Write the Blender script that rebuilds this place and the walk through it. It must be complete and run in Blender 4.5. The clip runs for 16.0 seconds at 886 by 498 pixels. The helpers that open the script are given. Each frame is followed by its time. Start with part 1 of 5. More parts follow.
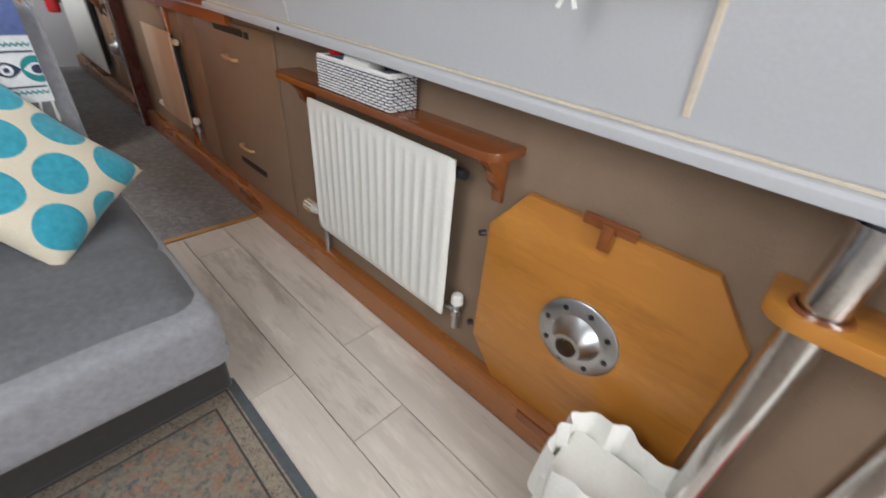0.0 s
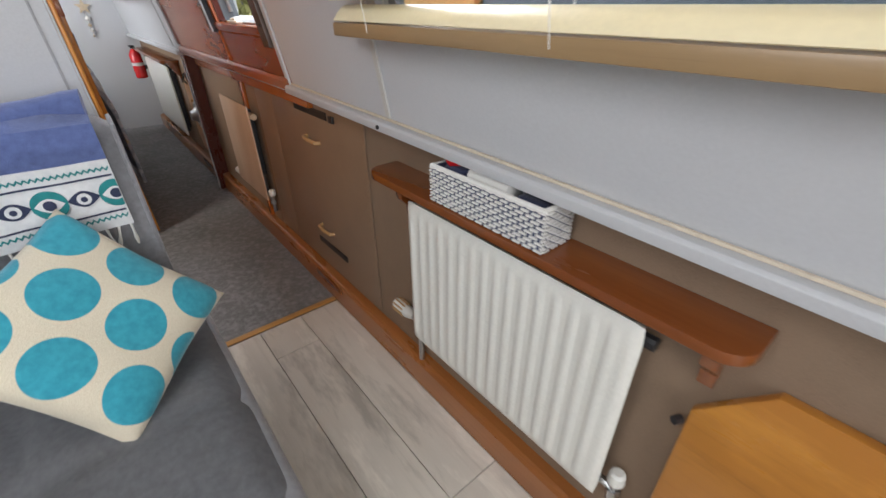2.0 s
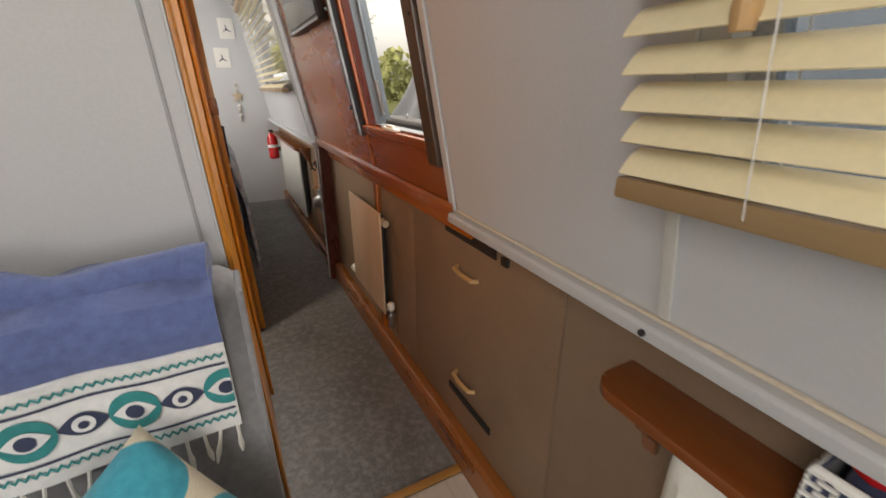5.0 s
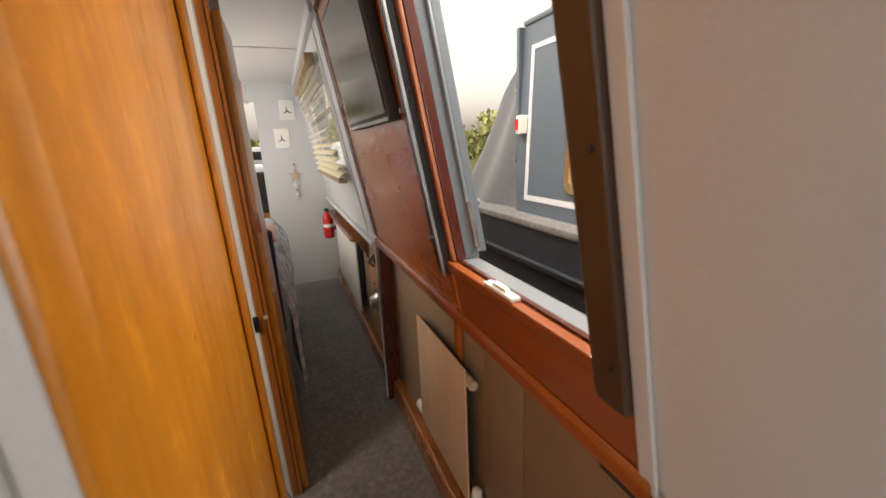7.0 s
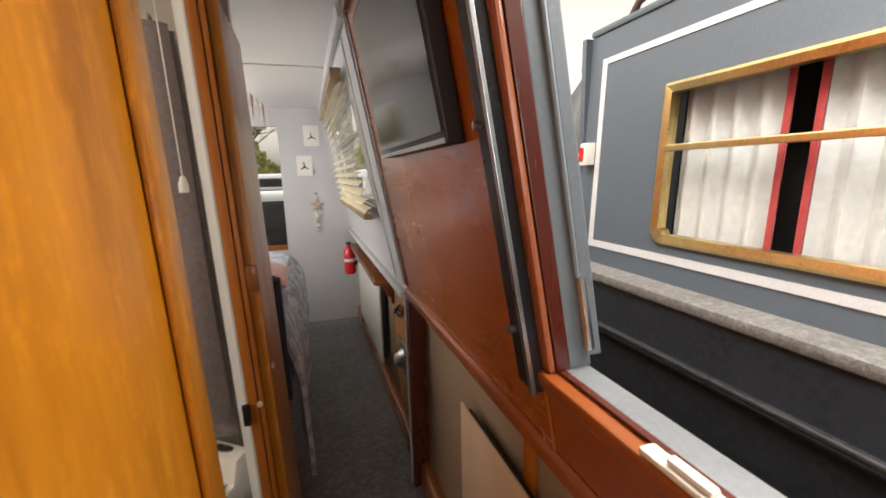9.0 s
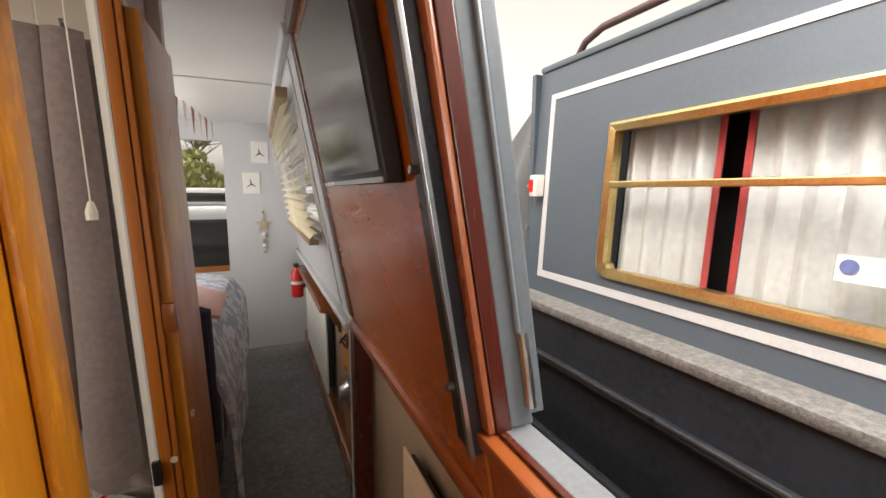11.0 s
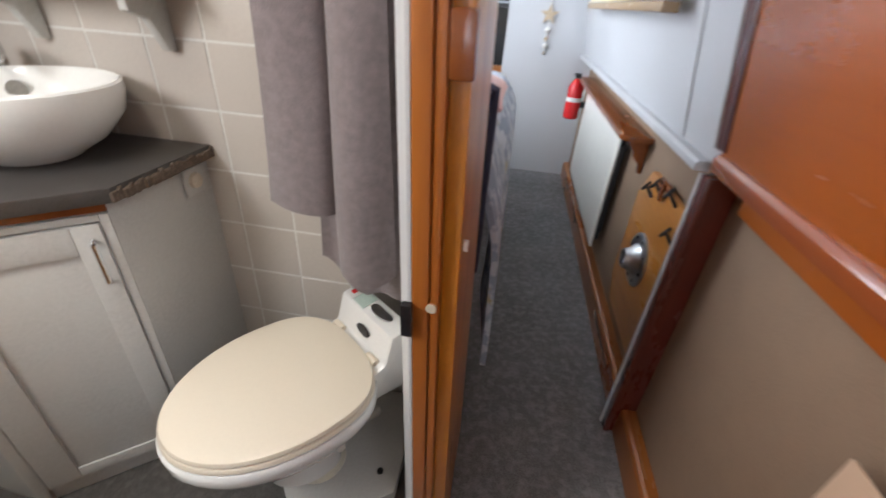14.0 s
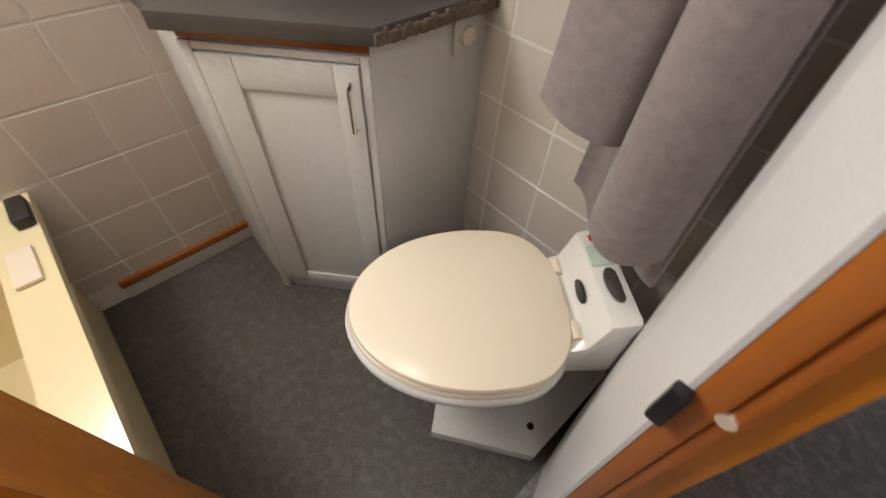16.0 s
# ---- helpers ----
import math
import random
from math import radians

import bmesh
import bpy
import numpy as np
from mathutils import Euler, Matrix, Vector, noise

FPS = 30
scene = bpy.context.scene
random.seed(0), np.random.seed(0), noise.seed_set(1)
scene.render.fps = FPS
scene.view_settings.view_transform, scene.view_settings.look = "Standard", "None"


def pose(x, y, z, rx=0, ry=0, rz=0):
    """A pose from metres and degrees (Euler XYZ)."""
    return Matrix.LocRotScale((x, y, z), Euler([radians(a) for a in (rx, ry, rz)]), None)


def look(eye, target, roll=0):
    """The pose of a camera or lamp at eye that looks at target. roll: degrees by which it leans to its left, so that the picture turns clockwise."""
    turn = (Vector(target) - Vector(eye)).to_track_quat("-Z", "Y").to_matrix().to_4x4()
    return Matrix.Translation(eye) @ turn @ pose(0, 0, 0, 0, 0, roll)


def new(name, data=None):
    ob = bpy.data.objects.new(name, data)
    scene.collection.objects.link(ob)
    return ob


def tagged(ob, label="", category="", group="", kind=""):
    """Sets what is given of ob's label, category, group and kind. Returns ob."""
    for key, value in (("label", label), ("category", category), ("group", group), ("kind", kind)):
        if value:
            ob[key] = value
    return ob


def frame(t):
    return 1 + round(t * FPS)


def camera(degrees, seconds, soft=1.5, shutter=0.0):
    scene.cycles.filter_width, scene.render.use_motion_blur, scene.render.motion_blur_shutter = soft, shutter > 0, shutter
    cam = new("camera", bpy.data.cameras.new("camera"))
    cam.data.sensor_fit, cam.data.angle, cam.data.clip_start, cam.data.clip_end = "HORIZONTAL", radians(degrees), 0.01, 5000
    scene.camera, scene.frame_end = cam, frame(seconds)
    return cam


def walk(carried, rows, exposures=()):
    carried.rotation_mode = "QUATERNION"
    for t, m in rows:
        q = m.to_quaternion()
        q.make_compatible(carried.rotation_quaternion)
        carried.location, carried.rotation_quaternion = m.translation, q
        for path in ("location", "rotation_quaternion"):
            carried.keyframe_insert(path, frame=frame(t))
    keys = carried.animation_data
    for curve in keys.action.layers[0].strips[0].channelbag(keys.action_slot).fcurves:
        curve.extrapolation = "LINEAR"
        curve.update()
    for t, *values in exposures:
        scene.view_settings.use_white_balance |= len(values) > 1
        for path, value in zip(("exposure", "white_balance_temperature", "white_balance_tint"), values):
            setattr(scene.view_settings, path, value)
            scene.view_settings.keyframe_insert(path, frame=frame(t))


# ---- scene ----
cam = camera(94.2, 16.0, soft=1.5, shutter=0.5)
# Drawing units to metres.
K = 0.92
PATH = [
    (0, (0.127, 0.096, 1.151), (1.37, 1.218, 0.057), 5.0),
    (0.5, (0.213, 0.171, 1.215), (1.313, 1.436, 0.124), 1.7),
    (1, (0.269, 0.24, 1.252), (1.302, 1.583, 0.189), 0.1),
    (1.5, (0.271, 0.392, 1.268), (1.333, 1.731, 0.23), -0.6),
    (2, (0.246, 0.548, 1.265), (1.339, 1.871, 0.238), -0.3),
    (2.5, (0.302, 0.679, 1.263), (1.379, 2.03, 0.257), -0.6),
    (3, (0.359, 0.782, 1.28), (1.399, 2.191, 0.315), -0.7),
    (3.5, (0.33, 0.899, 1.301), (1.361, 2.364, 0.411), -0.5),
    (4, (0.282, 1.029, 1.32), (1.28, 2.548, 0.484), -0.4),
    (4.2, (0.268, 1.064, 1.314), (1.248, 2.608, 0.505), -0.2),
    (6.5, (0.385, 1.575, 1.461), (1.055, 3.365, 0.872), -1.8),
    (7, (0.404, 1.808, 1.513), (1.085, 3.622, 1.018), -2.5),
    (7.5, (0.434, 1.921, 1.538), (1.081, 3.765, 1.111), -3.0),
    (8, (0.437, 2.047, 1.524), (0.984, 3.925, 1.106), -3.4),
    (8.5, (0.451, 2.162, 1.521), (0.97, 4.046, 1.099), -2.9),
    (9, (0.452, 2.265, 1.529), (1.057, 4.137, 1.168), -1.5),
    (9.5, (0.492, 2.307, 1.574), (1.268, 4.13, 1.303), -0.5),
    (9.7, (0.511, 2.287, 1.587), (1.345, 4.09, 1.355), -0.2),
    (11.8, (0.483, 2.379, 1.512), (1.203, 4.197, 1.096), 2.0),
    (12, (0.457, 2.439, 1.482), (1.095, 4.272, 0.997), 2.6),
    (12.5, (0.441, 2.554, 1.435), (0.882, 4.398, 0.8), 3.0),
    (13, (0.443, 2.698, 1.381), (0.651, 4.544, 0.64), 2.9),
    (13.5, (0.407, 2.858, 1.32), (0.391, 4.652, 0.437), 3.1),
    (14, (0.35, 2.989, 1.296), (0.121, 4.684, 0.259), 4.3),
    (14.5, (0.288, 3.094, 1.263), (-0.17, 4.634, 0.072), 5.0),
    (15, (0.253, 3.116, 1.251), (-0.387, 4.457, -0.087), 5.8),
    (15.5, (0.212, 3.158, 1.212), (-0.573, 4.271, -0.252), 5.3),
    (16, (0.182, 3.231, 1.223), (-0.725, 4.141, -0.309), 3.6),
]
EXPOSURES = [(0, 1.54, 6500, 10), (4, 1.25, 7000, 10), (6.5, 1.2, 8300, 12), (7.5, 1.2, 7500, 12), (8.5, 1.1, 7700, 12), (9.5, 1.08, 7500, 12), (12, 1.08, 7700, 12), (12.5, 1.35, 8400, 12), (13.5, 1.9, 5700, 8), (14.5, 1.95, 6700, 10), (15.5, 1.9, 7100, 10), (16, 1.92, 6600, 9)]
walk(cam, [(t, look(Vector(eye) * K, Vector(target) * K, roll)) for t, eye, target, roll in PATH], EXPOSURES)

# ---- world and light ----
world = bpy.data.worlds.new("overcast_sky")
scene.world = world
world.use_nodes = True
wn, wl = world.node_tree.nodes, world.node_tree.links
sky = wn.new("ShaderNodeTexSky")
sky.sky_type, sky.sun_disc = "NISHITA", False
sky.sun_elevation, sky.sun_rotation = radians(53), radians(280)
sky.air_density, sky.dust_density = 1.0, 4.0
hsv = wn.new("ShaderNodeHueSaturation")
hsv.inputs["Saturation"].default_value = 0.08
wl.new(sky.outputs[0], hsv.inputs["Color"])
wl.new(hsv.outputs[0], wn["Background"].inputs[0])
wn["Background"].inputs[1].default_value = 0.15
SUN = bpy.data.lights.new("sun", "SUN")
SUN.energy, SUN.angle, SUN.color = 0.8, radians(25), (1.0, 0.97, 0.92)
sun = new("sun", SUN)
sun.matrix_world = look((-6, 1.5, 8), (0, 2.5, 0.5))


def fill_lamp(name, eye, target, sx, sy, power, color=(0.93, 0.96, 1.0)):
    """An added area lamp that stands in for light from out of view."""
    lamp = bpy.data.lights.new(name, "AREA")
    lamp.shape, lamp.size, lamp.size_y, lamp.energy, lamp.color = "RECTANGLE", sx * K, sy * K, power, color
    ob = new(name, lamp)
    ob.matrix_world = look(Vector(eye) * K, Vector(target) * K)
    return ob


# Added lamp for daylight from the bow; no doors are modelled there.
fill_lamp("daylight_from_bow", (0.0, -2.1, 1.35), (0.2, 1.0, 0.7), 0.9, 1.3, 14.5)
# Added fill from the closed left side, for an assumed, unseen window.
fill_lamp("saloon_left_fill", (-0.90, 0.6, 1.75), (0.5, 0.9, 0.0), 0.7, 1.5, 7.5)
# Added lamp outside, above view, that boosts the sky's light through the hatch.
fill_lamp("hatch_sky_fill", (1.25, 2.55, 2.50), (0.2, 2.62, 1.2), 0.7, 0.9, 19)
# Added fill aimed at the white partition; no window is modelled behind it.
fill_lamp("bathroom_left_fill", (-0.93, 2.75, 1.65), (0.22, 3.7, 0.9), 0.4, 0.5, 3.6, (1.0, 0.97, 0.93))
# Warm fill added from above; the ceiling has no fitting here.
fill_lamp("bathroom_top_fill", (-0.35, 3.2, 2.16), (-0.35, 3.3, 0.0), 0.25, 0.25, 1.2, (1.0, 0.88, 0.72))
# Fill added to brighten the bedroom from its windowless left side.
fill_lamp("bedroom_left_fill", (-0.90, 5.4, 1.65), (0.6, 5.6, 1.2), 0.6, 1.2, 11)

# ---- materials ----


def base_material(name, rough=0.5, metal=0.0):
    m = bpy.data.materials.new(name)
    m.use_nodes = True
    b = m.node_tree.nodes["Principled BSDF"]
    b.inputs["Roughness"].default_value, b.inputs["Metallic"].default_value = rough, metal
    return m, m.node_tree.nodes, m.node_tree.links, b


def mix_color(n, l, fac, a, b):
    x = n.new("ShaderNodeMix")
    x.data_type = "RGBA"
    for sock, v in ((x.inputs[0], fac), (x.inputs[6], a), (x.inputs[7], b)):
        if isinstance(v, bpy.types.NodeSocket):
            l.new(v, sock)
        else:
            sock.default_value = v if not isinstance(v, tuple) else (*v, 1)
    return x.outputs[2]


def noise_node(n, l, scale, detail=4, stretch=(1, 1, 1), rough=0.55):
    tc = n.new("ShaderNodeTexCoord")
    mp = n.new("ShaderNodeMapping")
    mp.inputs["Scale"].default_value = stretch
    info = n.new("ShaderNodeObjectInfo")
    add = n.new("ShaderNodeVectorMath")
    mul = n.new("ShaderNodeMath")
    mul.operation, mul.inputs[1].default_value = "MULTIPLY", 37.0
    l.new(info.outputs["Random"], mul.inputs[0])
    l.new(tc.outputs["Object"], add.inputs[0])
    l.new(mul.outputs[0], add.inputs[1])
    l.new(add.outputs[0], mp.inputs[0])
    t = n.new("ShaderNodeTexNoise")
    t.inputs["Scale"].default_value, t.inputs["Detail"].default_value, t.inputs["Roughness"].default_value = scale, detail, rough
    l.new(mp.outputs[0], t.inputs["Vector"])
    return t.outputs["Fac"]


def ramp(n, l, fac, lo, hi):
    r = n.new("ShaderNodeMapRange")
    r.inputs["From Min"].default_value, r.inputs["From Max"].default_value = lo, hi
    l.new(fac, r.inputs["Value"])
    return r.outputs[0]


def bump(n, l, b, height, strength, distance=0.002):
    bp = n.new("ShaderNodeBump")
    bp.inputs["Strength"].default_value, bp.inputs["Distance"].default_value = strength, distance
    l.new(height, bp.inputs["Height"])
    l.new(bp.outputs[0], b.inputs["Normal"])


def plain(name, color, rough=0.5, metal=0.0, vary=0.12, fine=120, coarse=5, relief=0.08, coat=0.0, random_tone=0.0):
    """Painted, moulded or cast surface with stains at one scale and grain at another."""
    m, n, l, b = base_material(name, rough, metal)
    dark = tuple(c * (1 - vary) for c in color)
    big, small = noise_node(n, l, coarse), noise_node(n, l, fine, 2)
    c = mix_color(n, l, ramp(n, l, big, 0.35, 0.65), dark, color)
    c = mix_color(n, l, ramp(n, l, small, 0.3, 0.7), c, tuple(min(1, x * (1 + vary * 0.5)) for x in color))
    if random_tone:
        info = n.new("ShaderNodeObjectInfo")
        c = mix_color(n, l, ramp(n, l, info.outputs["Random"], 0, 1 / random_tone), c, dark)
    l.new(c, b.inputs["Base Color"])
    r = n.new("ShaderNodeMapRange")
    dr = min(0.08, vary * 0.6)
    r.inputs["To Min"].default_value, r.inputs["To Max"].default_value = max(0.03, rough - dr), min(1, rough + dr)
    l.new(big, r.inputs["Value"])
    l.new(r.outputs[0], b.inputs["Roughness"])
    b.inputs["Coat Weight"].default_value = coat
    bump(n, l, b, small, relief)
    return m


def timber(name, light, dark, along=1, rough=0.35, coat=0.2, grain=14, relief=0.06, spread=0.5, wear=0.6, fleck=0.0):
    """Wood with grain along the axis given (0 x, 1 y, 2 z)."""
    m, n, l, b = base_material(name, rough)
    st = [1, 1, 1]
    st[along] = 0.07
    fig = noise_node(n, l, grain, 6, st, 0.65)
    st2 = [1, 1, 1]
    st2[along] = 0.02
    pores = noise_node(n, l, grain * 9, 3, st2)
    blot = noise_node(n, l, 3.0, 3)
    c = mix_color(n, l, ramp(n, l, fig, 0.5 - spread / 2, 0.5 + spread / 2), dark, light)
    c = mix_color(n, l, ramp(n, l, pores, 0.12, 0.42), tuple(x * 0.85 for x in dark), c)
    c = mix_color(n, l, ramp(n, l, blot, 0.2, 1.4), c, dark)
    st3 = [1, 1, 1]
    st3[along] = 0.22
    cloud = noise_node(n, l, 7.0, 5, st3, 0.7)
    c = mix_color(n, l, ramp(n, l, cloud, 0.54, 0.54 + 0.30 / wear), c, tuple(x * 0.72 for x in dark))
    c = mix_color(n, l, ramp(n, l, cloud, 0.44, 0.44 - 0.40 / wear), c, tuple(min(1, x * 1.18) for x in light))
    if fleck:
        st4 = [1, 1, 1]
        st4[along] = 0.35
        ray = noise_node(n, l, 34.0, 4, st4, 0.75)
        fl = n.new("ShaderNodeMath")
        fl.operation, fl.inputs[1].default_value = "MULTIPLY", fleck
        l.new(ramp(n, l, ray, 0.52, 0.72), fl.inputs[0])
        c = mix_color(n, l, fl.outputs[0], c, tuple(min(1, x * 1.35) for x in light))
        blots = n.new("ShaderNodeMath")
        blots.operation, blots.inputs[1].default_value = "MULTIPLY", fleck * 0.8
        l.new(ramp(n, l, noise_node(n, l, 12.0, 5, st4, 0.7), 0.56, 0.74), blots.inputs[0])
        c = mix_color(n, l, blots.outputs[0], c, tuple(x * 0.8 for x in dark))
    gloss = n.new("ShaderNodeMapRange")
    gloss.inputs["To Min"].default_value, gloss.inputs["To Max"].default_value = max(0.08, rough - 0.12), rough + 0.14
    l.new(cloud, gloss.inputs["Value"])
    l.new(gloss.outputs[0], b.inputs["Roughness"])
    info = n.new("ShaderNodeObjectInfo")
    c = mix_color(n, l, ramp(n, l, info.outputs["Random"], 0, 3.2), c, dark)
    l.new(c, b.inputs["Base Color"])
    b.inputs["Coat Weight"].default_value, b.inputs["Coat Roughness"].default_value = coat, 0.25
    bump(n, l, b, pores, relief)
    return m


def fabric(name, color, vary=0.25, weave=700, relief=0.4, sheen=0.3):
    m, n, l, b = base_material(name, 0.95)
    big, small = noise_node(n, l, 7, 3), noise_node(n, l, weave, 2)
    mid = noise_node(n, l, 60, 3)
    c = mix_color(n, l, ramp(n, l, big, 0.3, 0.7), tuple(x * (1 - vary) for x in color), color)
    c = mix_color(n, l, ramp(n, l, small, 0.35, 0.65), tuple(x * (1 - vary) for x in color), c)
    c = mix_color(n, l, ramp(n, l, mid, 0.2, 1.2), c, tuple(min(1, x * 1.5) for x in color))
    l.new(c, b.inputs["Base Color"])
    b.inputs["Sheen Weight"].default_value = sheen
    bump(n, l, b, small, relief, 0.0015)
    return m


def speckled(name, a, c2, scale=260, rough=0.97):
    """Short-pile carpet of mixed yarns."""
    m, n, l, b = base_material(name, rough)
    f1, f2, f3 = noise_node(n, l, scale, 2, rough=0.8), noise_node(n, l, 4, 4), noise_node(n, l, 40, 4)
    c = mix_color(n, l, ramp(n, l, f1, 0.35, 0.65), a, c2)
    c = mix_color(n, l, ramp(n, l, f2, 0.3, 1.3), c, tuple(x * 0.6 for x in a))
    c = mix_color(n, l, ramp(n, l, f3, 0.45, 1.0), c, tuple(x * 1.4 for x in c2))
    l.new(c, b.inputs["Base Color"])
    bump(n, l, b, f1, 0.7, 0.004)
    return m


def glass(name):
    m, n, l, b = base_material(name, 0.02)
    b.inputs["Transmission Weight"].default_value = 1.0
    b.inputs["IOR"].default_value = 1.05
    return m


M_LINING = plain("brown_wall_lining", (0.260, 0.178, 0.118), 0.8, vary=0.16, coarse=14, fine=500, relief=0.3)
M_LOCKER = plain("brown_vinyl_door", (0.245, 0.165, 0.110), 0.38, vary=0.22, coarse=9, fine=300)
M_WHITE = plain("white_wall_paint", (0.53, 0.535, 0.55), 0.45, vary=0.05, coarse=3, fine=200, relief=0.05)
M_BATHWHITE = plain("bathroom_white_paint", (0.68, 0.68, 0.69), 0.45, vary=0.06, coarse=4, fine=200, relief=0.08)
M_CREAM = plain("yellowed_cream_paint", (0.66, 0.57, 0.45), 0.5, vary=0.12, coarse=14)
M_CEIL = plain("ceiling_paint", (0.78, 0.78, 0.78), 0.35, vary=0.05, coarse=2)
M_HONEY_Z = timber("honey_varnished_veneer_upright", (0.72, 0.292, 0.026), (0.42, 0.138, 0.009), 2, 0.3, 0.3, 10, spread=0.36, wear=2.2, fleck=0.55)
M_HONEY_P = timber("honey_varnished_ply", (0.60, 0.270, 0.050), (0.46, 0.175, 0.026), 1, 0.3, 0.3, 5, spread=0.7, wear=2.2)
M_JAMB = timber("red_brown_varnished_frame", (0.52, 0.180, 0.032), (0.37, 0.105, 0.015), 2, 0.3, 0.3, 9)
M_SKIRT = timber("brown_varnished_skirting", (0.44, 0.165, 0.042), (0.29, 0.095, 0.022), 1, 0.28, 0.35, 12)
M_SHELF = timber("chestnut_varnished_shelf", (0.33, 0.105, 0.026), (0.19, 0.050, 0.011), 1, 0.22, 0.5, 12)
M_MAHOG = timber("mahogany_panel", (0.45, 0.130, 0.018), (0.33, 0.080, 0.010), 1, 0.24, 0.35, 5, spread=1.0)
M_MAHOG_DK = timber("dark_mahogany", (0.13, 0.022, 0.010), (0.075, 0.012, 0.007), 2, 0.25, 0.4, 12)
M_REDWOOD = timber("orange_red_hardwood", (0.50, 0.175, 0.075), (0.36, 0.100, 0.040), 2, 0.25, 0.4, 12)
M_REDWOOD_Y = timber("orange_red_hardwood_rail", (0.38, 0.108, 0.028), (0.26, 0.060, 0.014), 1, 0.22, 0.4, 12)
M_BROWNPOST = timber("dark_brown_stained_post", (0.075, 0.038, 0.022), (0.045, 0.022, 0.013), 2, 0.35, 0.2, 12)
M_PALEWOOD = timber("pale_pinkish_wood_board", (0.66, 0.50, 0.37), (0.55, 0.38, 0.26), 2, 0.4, 0.15, 10)
M_LAM = timber("grey_oak_laminate", (0.80, 0.745, 0.665), (0.58, 0.52, 0.45), 1, 0.33, 0.1, 6, 0.05, 0.42, 2.2)
M_JOINT = plain("laminate_joint_shadow", (0.22, 0.19, 0.16), 0.8)
M_BRASSSTRIP = timber("golden_threshold_strip", (0.60, 0.33, 0.10), (0.45, 0.22, 0.06), 0, 0.3, 0.3)
M_CARPET = speckled("charcoal_carpet", (0.150, 0.150, 0.153), (0.300, 0.297, 0.300), 300)
M_BATHFLOOR = speckled("charcoal_bathroom_vinyl", (0.050, 0.044, 0.039), (0.110, 0.098, 0.088), 240, 0.55)
M_SOFA = fabric("grey_velvet_upholstery", (0.265, 0.265, 0.282), 0.22, 900)
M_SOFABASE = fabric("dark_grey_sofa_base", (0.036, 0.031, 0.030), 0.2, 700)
M_RADIATOR = plain("cream_white_enamel", (0.80, 0.79, 0.73), 0.3, vary=0.05, coarse=6, coat=0.25)
M_METAL = plain("brushed_steel", (0.52, 0.53, 0.54), 0.3, 1.0, vary=0.25, coarse=20, fine=300)
M_CHROME = plain("polished_tube_steel", (0.62, 0.61, 0.60), 0.14, 1.0, vary=0.15, coarse=10)
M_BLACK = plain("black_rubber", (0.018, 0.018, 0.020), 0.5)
M_DARKMETAL = plain("black_channel_metal", (0.030, 0.028, 0.032), 0.28, 0.3, vary=0.3)
M_PLASTIC = plain("white_plastic", (0.78, 0.77, 0.72), 0.35, vary=0.05)
M_BRASS = plain("brass", (0.74, 0.57, 0.27), 0.32, 1.0, vary=0.2, coarse=20)
M_TAP = plain("wooden_knob", (0.50, 0.30, 0.13), 0.4, vary=0.2)
M_SLAT = plain("cream_blind_slat", (0.84, 0.74, 0.50), 0.32, vary=0.06, coarse=4, coat=0.15)
M_SLATRAIL = timber("cream_brown_blind_rail", (0.38, 0.25, 0.125), (0.27, 0.17, 0.08), 1, 0.35, 0.15, 30)
M_STRING = fabric("white_cotton", (0.78, 0.76, 0.71), 0.1)
M_TILE = plain("beige_glazed_tile", (0.55, 0.495, 0.44), 0.3, vary=0.06, coarse=12, coat=0.1, random_tone=0.5)
M_GROUT = plain("white_grout", (0.70, 0.68, 0.64), 0.8, vary=0.1)
M_GREYPAINT = plain("grey_cabinet_paint", (0.54, 0.53, 0.50), 0.45, vary=0.08, coarse=6, relief=0.2)
M_COUNTER = plain("dark_slate_worktop", (0.060, 0.054, 0.050), 0.35, vary=0.3, coarse=30, fine=250)
M_CHIP = plain("bare_chipboard_edge", (0.13, 0.095, 0.070), 0.9, vary=0.5, coarse=50, fine=250, relief=0.8)
M_CERAMIC = plain("white_glazed_ceramic", (0.85, 0.84, 0.81), 0.1, vary=0.03, coat=0.4)
M_SEAT = plain("cream_toilet_seat", (0.80, 0.71, 0.57), 0.28, vary=0.015, coarse=4, coat=0.2)
M_BATH = plain("ivory_bath_acrylic", (0.80, 0.70, 0.44), 0.25, vary=0.02, coat=0.2)
M_TOWEL = fabric("mauve_grey_towelling", (0.215, 0.175, 0.178), 0.25, 420, 0.9, 0.5)
M_NAVY = fabric("navy_cotton", (0.028, 0.036, 0.085), 0.3)
M_PINK = fabric("pale_pink_cotton", (0.72, 0.42, 0.38), 0.12)
M_RED = plain("red_enamel", (0.62, 0.018, 0.022), 0.25, vary=0.1, coat=0.4)
M_DENIM = fabric("blue_woven_cotton", (0.105, 0.145, 0.330), 0.3, 500, 0.6)
M_BAND = fabric("white_woven_cotton", (0.78, 0.79, 0.81), 0.08, 600, 0.4)
M_TEAL = fabric("teal_woven_thread", (0.020, 0.235, 0.245), 0.15)
M_INK = fabric("navy_woven_thread", (0.035, 0.045, 0.095), 0.15)
M_CARD = plain("white_card", (0.78, 0.76, 0.72), 0.7, vary=0.04)
M_DRIFT = plain("driftwood", (0.50, 0.40, 0.28), 0.8, vary=0.3, coarse=30)
M_OBGREY = plain("slate_blue_boat_paint", (0.090, 0.118, 0.148), 0.4, vary=0.1, coarse=3)
M_OBWHITE = plain("white_coach_line", (0.58, 0.61, 0.64), 0.4, vary=0.1)
